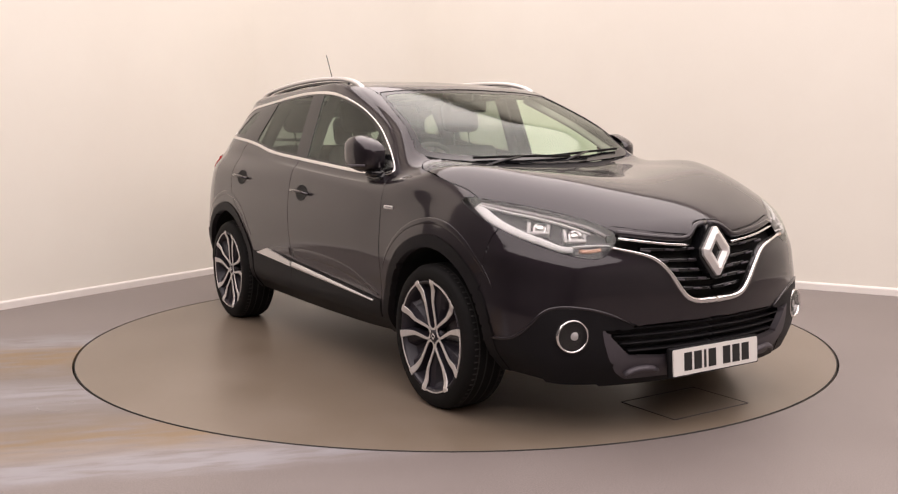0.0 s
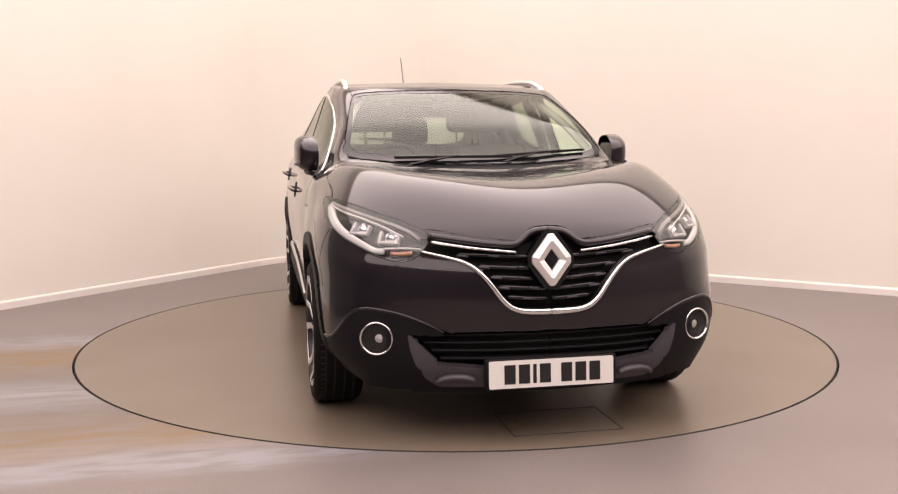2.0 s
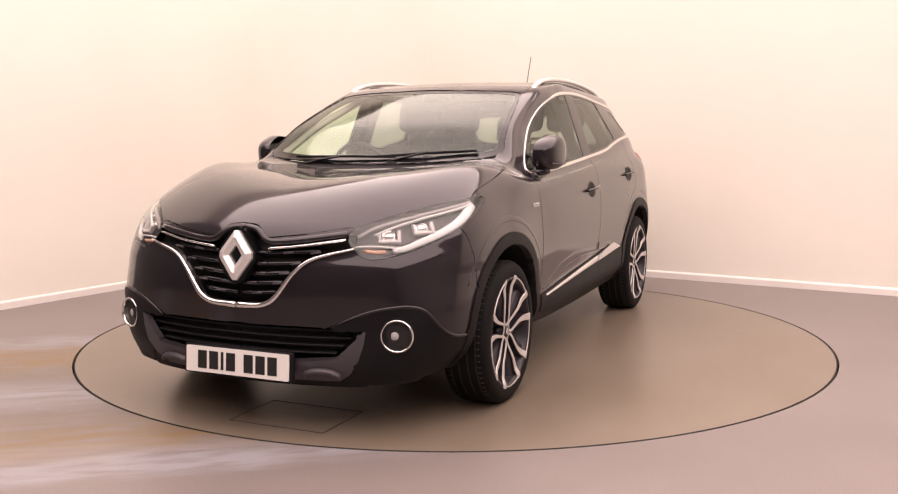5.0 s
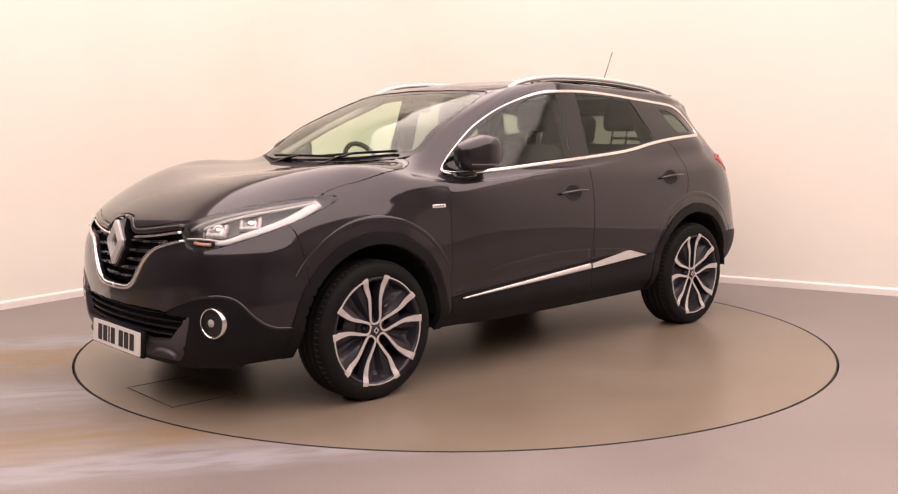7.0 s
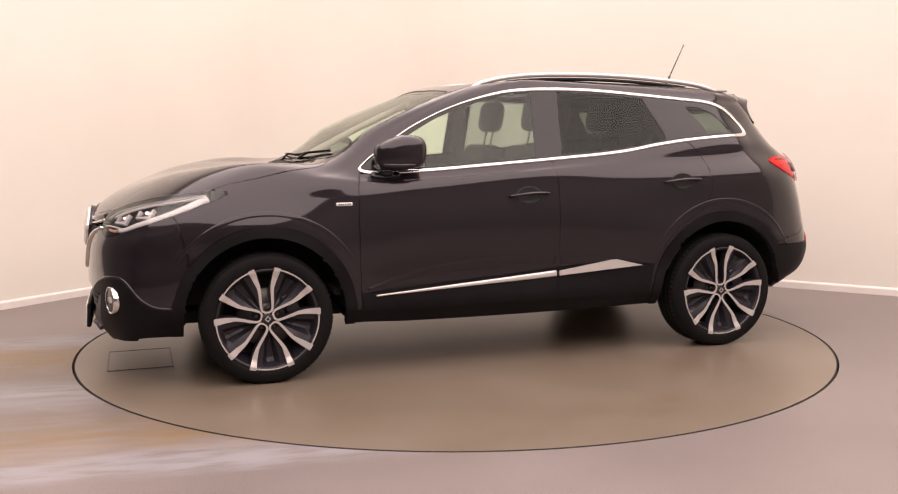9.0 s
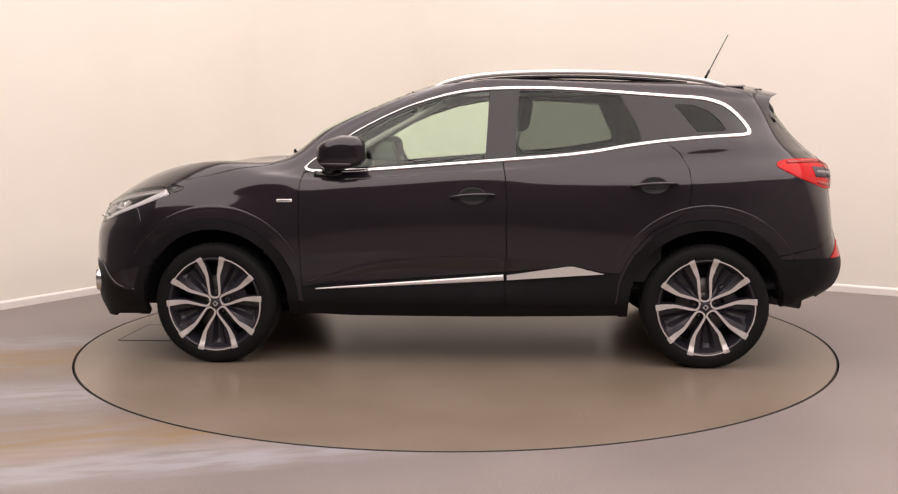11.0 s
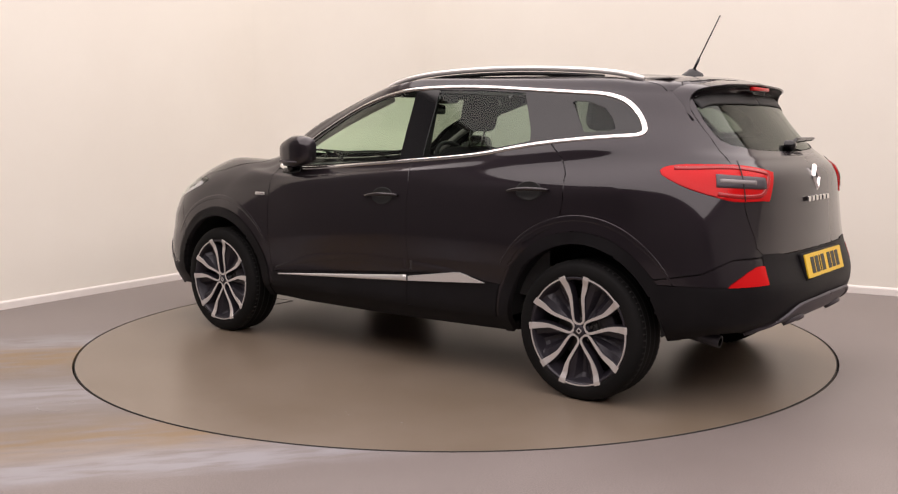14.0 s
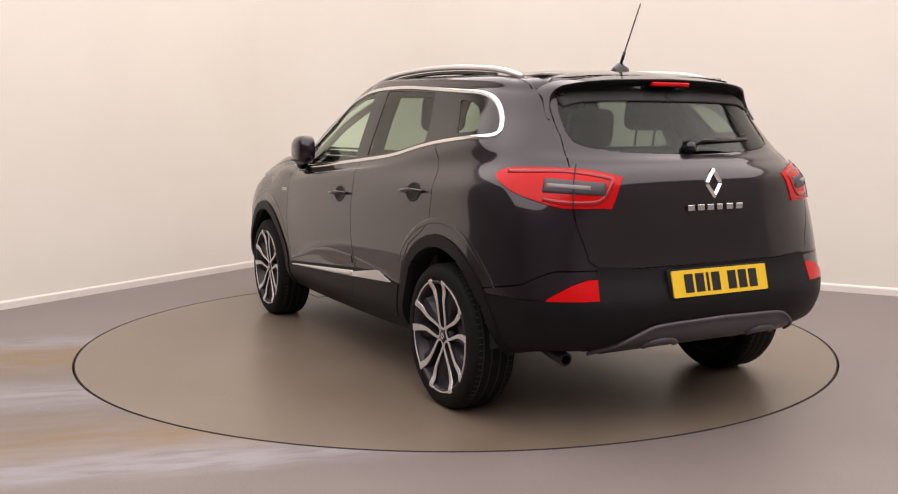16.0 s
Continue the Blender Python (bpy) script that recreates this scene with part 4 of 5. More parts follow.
# ---------------------------------------------------------------- front lamps, grille, bumper
hd = lambda p: p[:, 0] > 1.3
for name, s in SIDES:
    lamp = panel("headlight", LENS, car, (name,), owner="headlight", depth=.0, label="clear-lensed headlight with white light guide")[0]
    lamp.visible_shadow = False
    bowl = panel("housing", HOUSING, car, (name,), owner="headlight", sunk=.035, depth=-.033)[0]
    bowl.parent = lamp
    bm = bmesh.new()      # bright light guide that hooks round the outer end
    ribbon(bm, "front_corner", [(-1.37, .782), (-1.30, .785), (-1.19, .811), (-1.07, .837), (-.95, .868), (-.86, .900), (-.79, .932), (-.765, .948)], hd, .029, .010, s, out=-.018, taper=lambda t: .8 + .7 * t)
    ribbon(bm, "front_corner", [(-.775, .948), (-1.00, .922), (-1.16, .904), (-1.34, .873), (-1.46, .842)], hd, .008, .007, s, out=-.012)
    part("light_guide", bm, WHITE_LED, lamp, "white light guide")
    # pale band that paints the lens's reflection along its top
    bm = bmesh.new()
    ribbon(bm, "front_corner", [(-1.55, .834), (-1.46, .868), (-1.28, .901), (-1.06, .930), (-.78, .957)], hd, .016, .006, s, out=-.014)
    part("upper_sheen", bm, LENS_PALE, lamp, "pale grey band painting the lens's reflection")
    bm = bmesh.new()
    ribbon(bm, "front_corner", [(-1.53, .782), (-1.47, .776), (-1.41, .778)], hd, .016, .008, s, out=-.024)
    part("indicator", bm, AMBER, lamp, "amber indicator")
    bm = bmesh.new()
    ribbon(bm, "front_corner", [(-1.575, .795), (-1.48, .798), (-1.36, .792)], hd, .008, .006, s, out=-.014)
    part("light_line", bm, WHITE_LED, lamp, "thin white light line")
    for d, z in ((-1.375, .842), (-1.16, .872)):
        m_ = frame_at("front_corner", d, z, hd, -.028, s)
        bm = bmesh.new()
        for x0, x1, y0, y1 in ((-.046, -.032, -.030, .030), (-.032, .046, -.030, -.017), (.034, .046, -.017, .018)):
            box(bm, x0 * s * -1, x1 * s * -1, y0, y1, -.01, .014, .003, m_)
        part("lamp_bracket", bm, LAMP_GREY, lamp, "pale grey lamp bracket")
        bm = bmesh.new()
        lathe(bm, [(.0001, .012), (.014, .009), (.021, .0), (.023, -.004), (.027, .0), (.027, -.02)], 24, "z")
        bmesh.ops.transform(bm, verts=bm.verts, matrix=m_ @ Matrix.Translation((-.004 * s, .006, 0)))
        part("projector", bm, CHROME, lamp, "round chrome projector lens")
    # fog lamp
    p_, n_ = on("front", .686, .436, nose, .004)
    fog = new("fog_lamp")
    fog.parent = car
    z_ = Vector((n_[0] * 1.25, n_[1] * s * .75, 0)).normalized()
    x_ = Vector((0, 0, 1)).cross(z_).normalized()
    fog.matrix_basis = Matrix.Translation((p_[0], p_[1] * s, p_[2])) @ Matrix((x_, z_.cross(x_), z_)).transposed().to_4x4() @ Matrix.Scale(1.12, 4)
    bm = bmesh.new()
    lathe(bm, [(.053, .0), (.055, .007), (.058, .008), (.061, .005), (.061, -.02)], 40, "z")
    part("chrome_ring", bm, CHROME, fog, "thin bright chrome ring")
    bm = bmesh.new()
    lathe(bm, [(.055, .002), (.052, -.012), (.040, -.034), (.0001, -.040)], 40, "z")
    part("bowl", bm, DARK_CHROME, fog)
    bm = bmesh.new()
    lathe(bm, [(.0001, .004), (.014, .002), (.024, -.008), (.028, -.014), (.030, -.034)], 24, "z")
    bmesh.ops.translate(bm, verts=bm.verts, vec=(-.012 * s, 0, 0))
    part("bulb_lens", bm, LAMP_GREY, fog, "round bright bulb lens")
    bm = bmesh.new()
    lathe(bm, [(.0001, .006), (.03, .005), (.055, .003)], 32, "z")
    ob = part("cover_lens", bm, LENS, fog)
    ob.visible_shadow = False

# black boxes added behind the openings to stop light showing through
for name, x0, x1, w, z0, z1 in (("intake_box", 1.88, 2.035, .57, .29, .49), ("radiator", 1.90, 2.05, .50, .52, .83)):
    bm = bmesh.new()
    box(bm, x0, x1, -w, w, z0, z1)
    part(name, bm, GAP, car, smooth=False)
# crease over the fog lamps and along the lower doors
for _, s in SIDES:
    bm = bmesh.new()
    ribbon(bm, "front_corner", [(-1.72, .464), (-1.62, .504), (-1.5, .536), (-1.40, .549), (-1.31, .553), (-1.21, .533), (-1.10, .453), (-1.01, .413), (-.90, .404)], hd, .014, .007, s, taper=lambda t: min(1, .2 + 4 * t))
    part("bumper_crease", bm, PAINT, car)
    bm = bmesh.new()
    ribbon(bm, "side", [(.81, .450), (.62, .500), (.44, .538), (.2, .560), (0, .567), (-.25, .560)], flank, .06, .0030, s, out=-.0018, taper=lambda t: min(1, .2 + 3 * t))
    part("door_crease", bm, PAINT, doors["front_door"][0 if s > 0 else 1])
    bm = bmesh.new()
    ribbon(bm, "side", [(-.28, .558), (-.50, .543), (-.66, .522)], flank, .06, .0030, s, out=-.0018, taper=lambda t: min(1, 3 * (1.05 - t)))
    part("door_crease", bm, PAINT, doors["rear_door"][0 if s > 0 else 1])

# grille
grille = new("grille")
grille.parent = car
bm = bmesh.new()
for s in (1, -1):
    P = [on("front", y, z, nose, -.07)[0] for y, z in [(0, .55), (.15, .56), (.25, .68), (.38, .77), (.50, .80), (.46, .83), (.15, .80), (.1, .84), (0, .86)]]
    c0 = bm.verts.new(np.array([P[0][0] - .0, 0, .72]))
    vs = [bm.verts.new((p[0], p[1] * s, p[2])) for p in P]
    for a, b in zip(vs, vs[1:]):
        bm.faces.new((c0, a, b))
part("backing", bm, GAP, grille, smooth=False)


def v_edge(z):
    """Half-width of the grille's opening at a height."""
    return float(np.interp(z, [.548, .553, .585, .675, .738, .765, .80], [.09, .13, .185, .25, .32, .40, .50]))


for row, z in enumerate((.590, .632, .674, .716, .758)):
    for s in (1, -1):
        bm = bmesh.new()
        end = v_edge(z) - .012
        y0 = .012 if z < .66 else .055
        ribbon(bm, "front", [(y0, z), ((y0 + end) / 2, z + .004 + .03 * (end - .2)), (end, z + .010 + .05 * max(0, end - .2))], nose, .021, .016, s, out=-.038)
        bar = part("grille_bar", bm, GLOSS, grille)
        k = int((end - y0 - .02) / .075)
        for j in range(k):
            y = y0 + .055 + (end - y0 - .07) * j / max(1, k - 1) if k > 1 else (y0 + end) / 2
            bm = bmesh.new()
            t = (y - y0) / (end - y0)
            ribbon(bm, "front", [(y - .024, z + .002 + .02 * t * max(0, end - .1)), (y + .020, z + .005 + .028 * t * max(0, end - .1))], nose, .010, .007, s, out=-.020)
            part("grille_block", bm, SKID, bar)
for s in (1, -1):
    bm = bmesh.new()
    ribbon(bm, "front", [(0, .541), (.12, .545), (.17, .562), (.215, .61), (.255, .667), (.32, .728), (.40, .757), (.51, .782)], nose, .022, .014, s, out=0, taper=lambda t: 1.25 - .75 * t)
    part("lower_chrome", bm, CHROME, grille, "bright chrome V-shaped trim")
    bm = bmesh.new()
    ribbon(bm, "front", [(.135, .778), (.30, .796), (.47, .822)], nose, .013, .012, s, out=-.012)
    part("upper_chrome", bm, CHROME, grille, "slim chrome bar")
    bm = bmesh.new()
    ribbon(bm, "front", [(.0, .866), (.07, .860), (.103, .835), (.135, .808), (.25, .815), (.47, .845)], nose, .026, .016, s, out=-.010)
    part("grille_surround", bm, PAINT, grille)


def diamond(parent, m_, h, w, thick, wall, mat):
    bm = bmesh.new()
    cut_ = .12
    outer = [(w * cut_, h), (w, h * cut_), (w, -h * cut_), (w * cut_, -h), (-w * cut_, -h), (-w, -h * cut_), (-w, h * cut_), (-w * cut_, h)]
    k = 1 - wall
    inner = [(0.001, h * k), (w * k * .93, 0.001), (w * k * .93, -0.001), (0.001, -h * k), (-0.001, -h * k), (-w * k * .93, -.001), (-w * k * .93, .001), (-.001, h * k)]
    mid = [((a + c_) / 2, (b + d_) / 2) for (a, b), (c_, d_) in zip(outer, inner)]
    loops = [[bm.verts.new((x, y, z)) for x, y in pts] for pts, z in ((outer, -thick), (outer, 0), (mid, thick * .8), (inner, 0), (inner, -thick))]
    for a, b in zip(loops, loops[1:]):
        for i in range(8):
            j = (i + 1) % 8
            bm.faces.new((a[i], a[j], b[j], b[i]))
    bmesh.ops.transform(bm, verts=bm.verts, matrix=m_)
    bmesh.ops.recalc_face_normals(bm, faces=bm.faces)
    return part("emblem", bm, mat, parent, "silver open diamond emblem", smooth=False)


emb = Matrix.Translation((2.188, 0, .748)) @ Matrix(((0, -.13, .9915), (1, 0, 0), (0, .9915, .13))).to_4x4()
bm = bmesh.new()
slab(bm, [(.0, .118), (.03, .112), (.095, .02), (.095, -.02), (.03, -.112), (0, -.118), (-.03, -.112), (-.095, -.02), (-.095, .02), (-.03, .112)], .05, emb @ Matrix.Translation((0, 0, -.012)))
part("emblem_mount", bm, GLOSS, grille, smooth=False)
diamond(grille, emb, .104, .080, .014, .58, SATIN)

intake = new("lower_intake")
intake.parent = car
bm = bmesh.new()
for s in (1, -1):
    P = [on("front", y, z, nose, -.07)[0] for y, z in [(0, .33), (.30, .325), (.47, .36), (.56, .45), (.45, .46), (0, .463)]]
    c0 = bm.verts.new((P[0][0], 0, .40))
    vs = [bm.verts.new((p[0], p[1] * s, p[2])) for p in P]
    for a, b in zip(vs, vs[1:]):
        bm.faces.new((c0, a, b))
part("backing", bm, GAP, intake, smooth=False)
for z, e in ((.350, .445), (.385, .48), (.418, .51), (.450, .535)):
    bm = bmesh.new()
    ribbon(bm, "front", [(0, z), (e / 2, z), (e, z + .004)], nose, .012, .02, 1, out=-.035)
    ribbon(bm, "front", [(0, z), (e / 2, z), (e, z + .004)], nose, .012, .02, -1, out=-.035)
    part("intake_slat", bm, PLASTIC, intake)
for s in (1, -1):      # raised pads of the skid plate
    bm = bmesh.new()
    ribbon(bm, "front", [(.30, .268), (.33, .283), (.42, .285), (.455, .262)], nose, .022, .016, s, out=.010)
    part("skid_pad", bm, SKID, car)


def number_plate(name, m_, mat, label):
    plate = new(name)
    plate.parent = car
    plate.matrix_basis = m_
    plate["label"] = label
    bm = bmesh.new()
    pts = []
    for cx, cy, a0 in ((.254, .0495, 0), (-.254, .0495, 90), (-.254, -.0495, 180), (.254, -.0495, 270)):
        for k in range(4):
            a = math.radians(a0 + 30 * k)
            pts.append((cx + .006 * math.cos(a), cy + .006 * math.sin(a)))
    slab(bm, pts, .008)
    part("plate", bm, mat, plate, smooth=False)
    bm = bmesh.new()
    box(bm, -.275, .275, -.064, .064, -.03, -.006, .008)
    part("plate_mount", bm, PLASTIC, plate)
    x = -.198
    for k in range(7):
        bm = bmesh.new()
        w_ = .046 if k != 2 else .014
        if k == 4:
            x += .030
        box(bm, x, x + w_, -.0385, .0385, .0003, .0016, .0004)
        part("character_bar", bm, INK, plate, smooth=False)
        x += w_ + .0135
    return plate


number_plate("front_number_plate", Matrix.Translation((2.204, 0, .294)) @ Matrix(((0, -.06, .998), (1, 0, 0), (0, .998, .06))).to_4x4(), PLATE_W, "white number plate with plain dark bars")
number_plate("rear_number_plate", Matrix.Translation((-2.156, 0, .632)) @ Matrix(((0, .24, -.971), (-1, 0, 0), (0, .971, .24))).to_4x4(), PLATE_Y, "yellow number plate with plain dark bars")

# ---------------------------------------------------------------- sides
for name, s in SIDES:
    k = 0 if s > 0 else 1
    for dn, hx, hz in (("front_door", -.09, .918), ("rear_door", -1.04, .975)):
        handle = new("door_handle")
        handle.parent = doors[dn][k]
        m_ = frame_at("side", hx, hz, flank, 0, s)
        # black disc on the skin, its colour standing in for the bowl's shade
        bm = bmesh.new()
        lathe(bm, [(.0001, .0015), (.066, .0012), (.072, .003), (.076, .0005)], 32, "z")
        bmesh.ops.transform(bm, verts=bm.verts, matrix=m_ @ Matrix.Diagonal((1, .62, 1, 1)))
        part("recess_shade", bm, FLAT_BLACK, handle)
        bm = bmesh.new()
        tube(bm, smooth_line([(-.115, 0, .006), (-.09, .002, .024), (-.03, .004, .034), (.03, .004, .034), (.09, .002, .024), (.115, 0, .006)], .02), lambda t: .0175 - .006 * abs(t - .5) * 2, 10, .6)
        bmesh.ops.transform(bm, verts=bm.verts, matrix=m_ @ pose(0, 0, 0, 0, 0, 3 * s))
        part("grip", bm, PAINT, handle)
    # bright strip along the lower doors
    bm = bmesh.new()
    ribbon(bm, "side", [(.765, .417), (.40, .440), (0, .466), (-.255, .484)], flank, .026, .008, s, out=.008, taper=lambda t: .3 + t)
    part("door_strip", bm, SATIN, doors["front_door"][k], "silver door strip")
    pts = [(-.272, .497), (-.58, .543), (-.625, .546), (-.785, .507), (-.272, .470)]
    bm = bmesh.new()
    top = [on("side", a, b, flank, .016)[0] for a, b in pts]
    low = [on("side", a, b, flank, .002)[0] for a, b in pts]
    tv = [bm.verts.new((p[0], p[1] * s, p[2])) for p in top]
    lv = [bm.verts.new((p[0], p[1] * s, p[2])) for p in low]
    bm.faces.new(tv)
    for i in range(5):
        j = (i + 1) % 5
        bm.faces.new((tv[i], tv[j], lv[j], lv[i]))
    bmesh.ops.recalc_face_normals(bm, faces=bm.faces)
    part("door_strip", bm, SATIN, doors["rear_door"][k], "silver door strip with a raised end", smooth=False)
    m_ = frame_at("side", .925, .895, flank, .001, s)
    bm = bmesh.new()
    box(bm, -.042, .042, -.0085, .0085, -.002, .004, .002, m_)
    part("fender_badge", bm, SATIN, car, "small silver badge")
    bm = bmesh.new()
    for j in range(6):
        box(bm, -.030 + j * .011, -.023 + j * .011, -.0035, .0035, .003, .0046, 0, m_)
    part("badge_mark", bm, SKID, car)
    # crease over the arches
    for cx in (FRONT_X, REAR_X):
        bm = bmesh.new()
        ribbon(bm, "side", [(cx + .522 * math.cos(a), HUB_Z + .524 * math.sin(a)) for a in np.linspace(.55, math.pi - .5, 15)], flank, .030, .0022, s, out=-.001, taper=lambda t: max(.15, math.sin(t * math.pi) ** .5))
        part("arch_crease", bm, PAINT, car)
    # door mirror
    mirror = new("door_mirror")
    mirror.parent = car
    # folded back against the side window
    mirror.matrix_basis = Matrix.Translation((.618, s * .864, 1.150))
    bm = bmesh.new()
    rings = []
    for y, hx, hz in ((.066, .05, .035), (.060, .095, .066), (.045, .122, .083), (.018, .134, .092), (-.015, .136, .093), (-.034, .132, .089)):
        ring = []
        for i in range(28):
            a = 2 * math.pi * i / 28
            ca, sa = math.cos(a), math.sin(a)
            e = .58
            x = hx * math.copysign(abs(ca) ** e, ca)
            z = hz * math.copysign(abs(sa) ** e, sa)
            z *= 1 - (.46 * max(0, x / .136) if z > 0 else .22 * max(0, -x / .136))
            ring.append(bm.verts.new((x, s * (y - .02 * max(0, x / .13)), z)))
        rings.append(ring)
    for a, b in zip(rings, rings[1:]):
        for i in range(28):
            bm.faces.new((a[i], a[(i + 1) % 28], b[(i + 1) % 28], b[i]))
    bm.faces.new(rings[0])
    bmesh.ops.recalc_face_normals(bm, faces=bm.faces)
    part("mirror_cap", bm, PAINT, mirror)
    bm = bmesh.new()
    slab(bm, [(.120 * math.copysign(abs(math.cos(a)) ** .58, math.cos(a)), .058 * math.copysign(abs(math.sin(a)) ** .58, math.sin(a)) - .012) for a in np.linspace(0, 2 * math.pi, 29)[:-1]], .012,
         Matrix.Translation((0, -.030 * s, 0)) @ Matrix(((s, 0, 0), (0, 0, -s), (0, 1, 0))).to_4x4())
    part("mirror_glass", bm, CHROME, mirror, "mirror glass", smooth=False)
    bm = bmesh.new()
    tube(bm, [(.115, -.075 * s, -.112), (.085, -.03 * s, -.10), (.05, .005 * s, -.088)], .024, 10, .9)
    part("mirror_arm", bm, GLOSS, mirror)
    bm = bmesh.new()
    ribbon(bm, "side", [(.77, 1.036), (.70, 1.032), (.62, 1.040)], flank, .036, .012, s, out=.0)
    part("mirror_foot", bm, GLOSS, car)
    bm = bmesh.new()
    tube(bm, [(.10, .044 * s, -.058), (.02, .064 * s, -.060), (-.06, .060 * s, -.060)], .006, 8)
    part("mirror_indicator", bm, SKID, mirror, "slim smoked side indicator")
    # roof rail
    bm = bmesh.new()
    line = smooth_line([(.13, .60, 1.500), (.07, .598, 1.530), (-.08, .592, 1.562), (-.30, .585, 1.580), (-.60, .58, 1.584), (-.90, .575, 1.574), (-1.20, .568, 1.551), (-1.36, .562, 1.528), (-1.46, .555, 1.500)], .04)
    tube(bm, [(x, y * s, z) for x, y, z in line], .0140, 10, 1.15)
    part("roof_rail", bm, SATIN, car, "satin silver roof rail")
    bm = bmesh.new()
    tube(bm, [(x, y * s * .985, z - .026) for x, y, z in line[5:-5]], .010, 8)
    part("rail_base", bm, GLOSS, car)

# ---------------------------------------------------------------- roof, tail
bm = bmesh.new()
lathe(bm, [(.0001, .032), (.012, .030), (.022, .018), (.038, .004), (.042, -.01)], 24, "z")
bmesh.ops.transform(bm, verts=bm.verts, matrix=Matrix.Translation((-1.45, 0, 1.545)) @ Matrix.Diagonal((1.5, .75, 1, 1)))
part("aerial_base", bm, GLOSS, car)
bm = bmesh.new()
tube(bm, [(-1.455, 0, 1.565), (-1.485, 0, 1.625)], .0075, 8)
tube(bm, [(-1.485, 0, 1.625), (-1.59, -.004, 1.835)], .0033, 6)
part("aerial", bm, GLOSS, car, "thin whip aerial")

spoiler = new("roof_spoiler")
spoiler.parent = car
# a visor: its root on the roof and the rear pillars, its tip, and its underside's line on the glass
ROOT = smooth_line([(-1.47, 0, 1.530), (-1.47, .30, 1.522), (-1.47, .46, 1.504), (-1.50, .545, 1.484), (-1.575, .583, 1.432), (-1.655, .583, 1.375), (-1.725, .592, 1.316)], .02)
TIP = smooth_line([(-1.818, 0, 1.482), (-1.802, .30, 1.474), (-1.766, .45, 1.461), (-1.722, .525, 1.444), (-1.698, .557, 1.410), (-1.706, .574, 1.360), (-1.732, .591, 1.308)], .02)
UNDER = smooth_line([(-1.752, 0, 1.424), (-1.736, .30, 1.422), (-1.702, .42, 1.416), (-1.676, .487, 1.403), (-1.682, .512, 1.376), (-1.708, .548, 1.338), (-1.734, .582, 1.304)], .02)


def even(line_, n):
    k = np.concatenate([[0], np.cumsum(np.linalg.norm(np.diff(line_, axis=0), axis=1))])
    return np.stack([np.interp(np.linspace(0, k[-1], n), k, line_[:, j]) for j in range(3)], -1)


ROOT, TIP, UNDER = (even(l_, 40) for l_ in (ROOT, TIP, UNDER))
for name, mat, label in (("spoiler_top", PAINT, ""), ("spoiler_lip", FLAT_BLACK, "black spoiler underside")):
    bm = bmesh.new()
    for s in (1, -1):
        prev = None
        for i in range(40):
            r0, tip, low = ROOT[i], TIP[i], UNDER[i]
            out = np.array([0, min(1, i / 30) ** 2, 1 - .8 * min(1, i / 30) ** 2])
            inward = (low - tip) / max(np.linalg.norm(low - tip), 1e-6)
            edge = tip + inward * .010
            if name == "spoiler_top":
                row = [r0 + (tip - r0) * t + out * .016 * math.sin(math.pi * t) * (1 - (i / 39) ** 2) for t in (0, .15, .35, .55, .75, .9, .97, 1)] + [tip - out * .004 + inward * .003, edge]
            else:
                row = [edge + (low - edge) * t + np.array([.030, 0, .012]) * math.sin(math.pi * t) * (1 - (i / 39) ** 2) for t in (0, .25, .5, .75, 1)]
            ring = [bm.verts.new((x, y * s, z)) for x, y, z in row]
            if prev:
                for q in range(len(ring) - 1):
                    bm.faces.new((prev[q], prev[q + 1], ring[q + 1], ring[q]))
            prev = ring
    bmesh.ops.remove_doubles(bm, verts=bm.verts, dist=1e-5)
    bmesh.ops.recalc_face_normals(bm, faces=bm.faces)
    part(name, bm, mat, spoiler, label)
bm = bmesh.new()
box(bm, -1.818, -1.795, -.105, .105, 1.449, 1.468, .005)
part("high_brake_light", bm, RED, spoiler, "red high brake light")
bm = bmesh.new()
for s in (1, -1):
    ribbon(bm, "front", [(0, 1.408), (.25, 1.407), (.46, 1.398), (.525, 1.375)], lambda p: (p[:, 0] < -1.5) & (p[:, 2] > 1.1), .06, .004, s)
part("glass_band", bm, FLAT_BLACK, spoiler, "black band along the glass's upper edge")

rear = lambda p: (p[:, 0] < -1.4) & (p[:, 2] > .8)
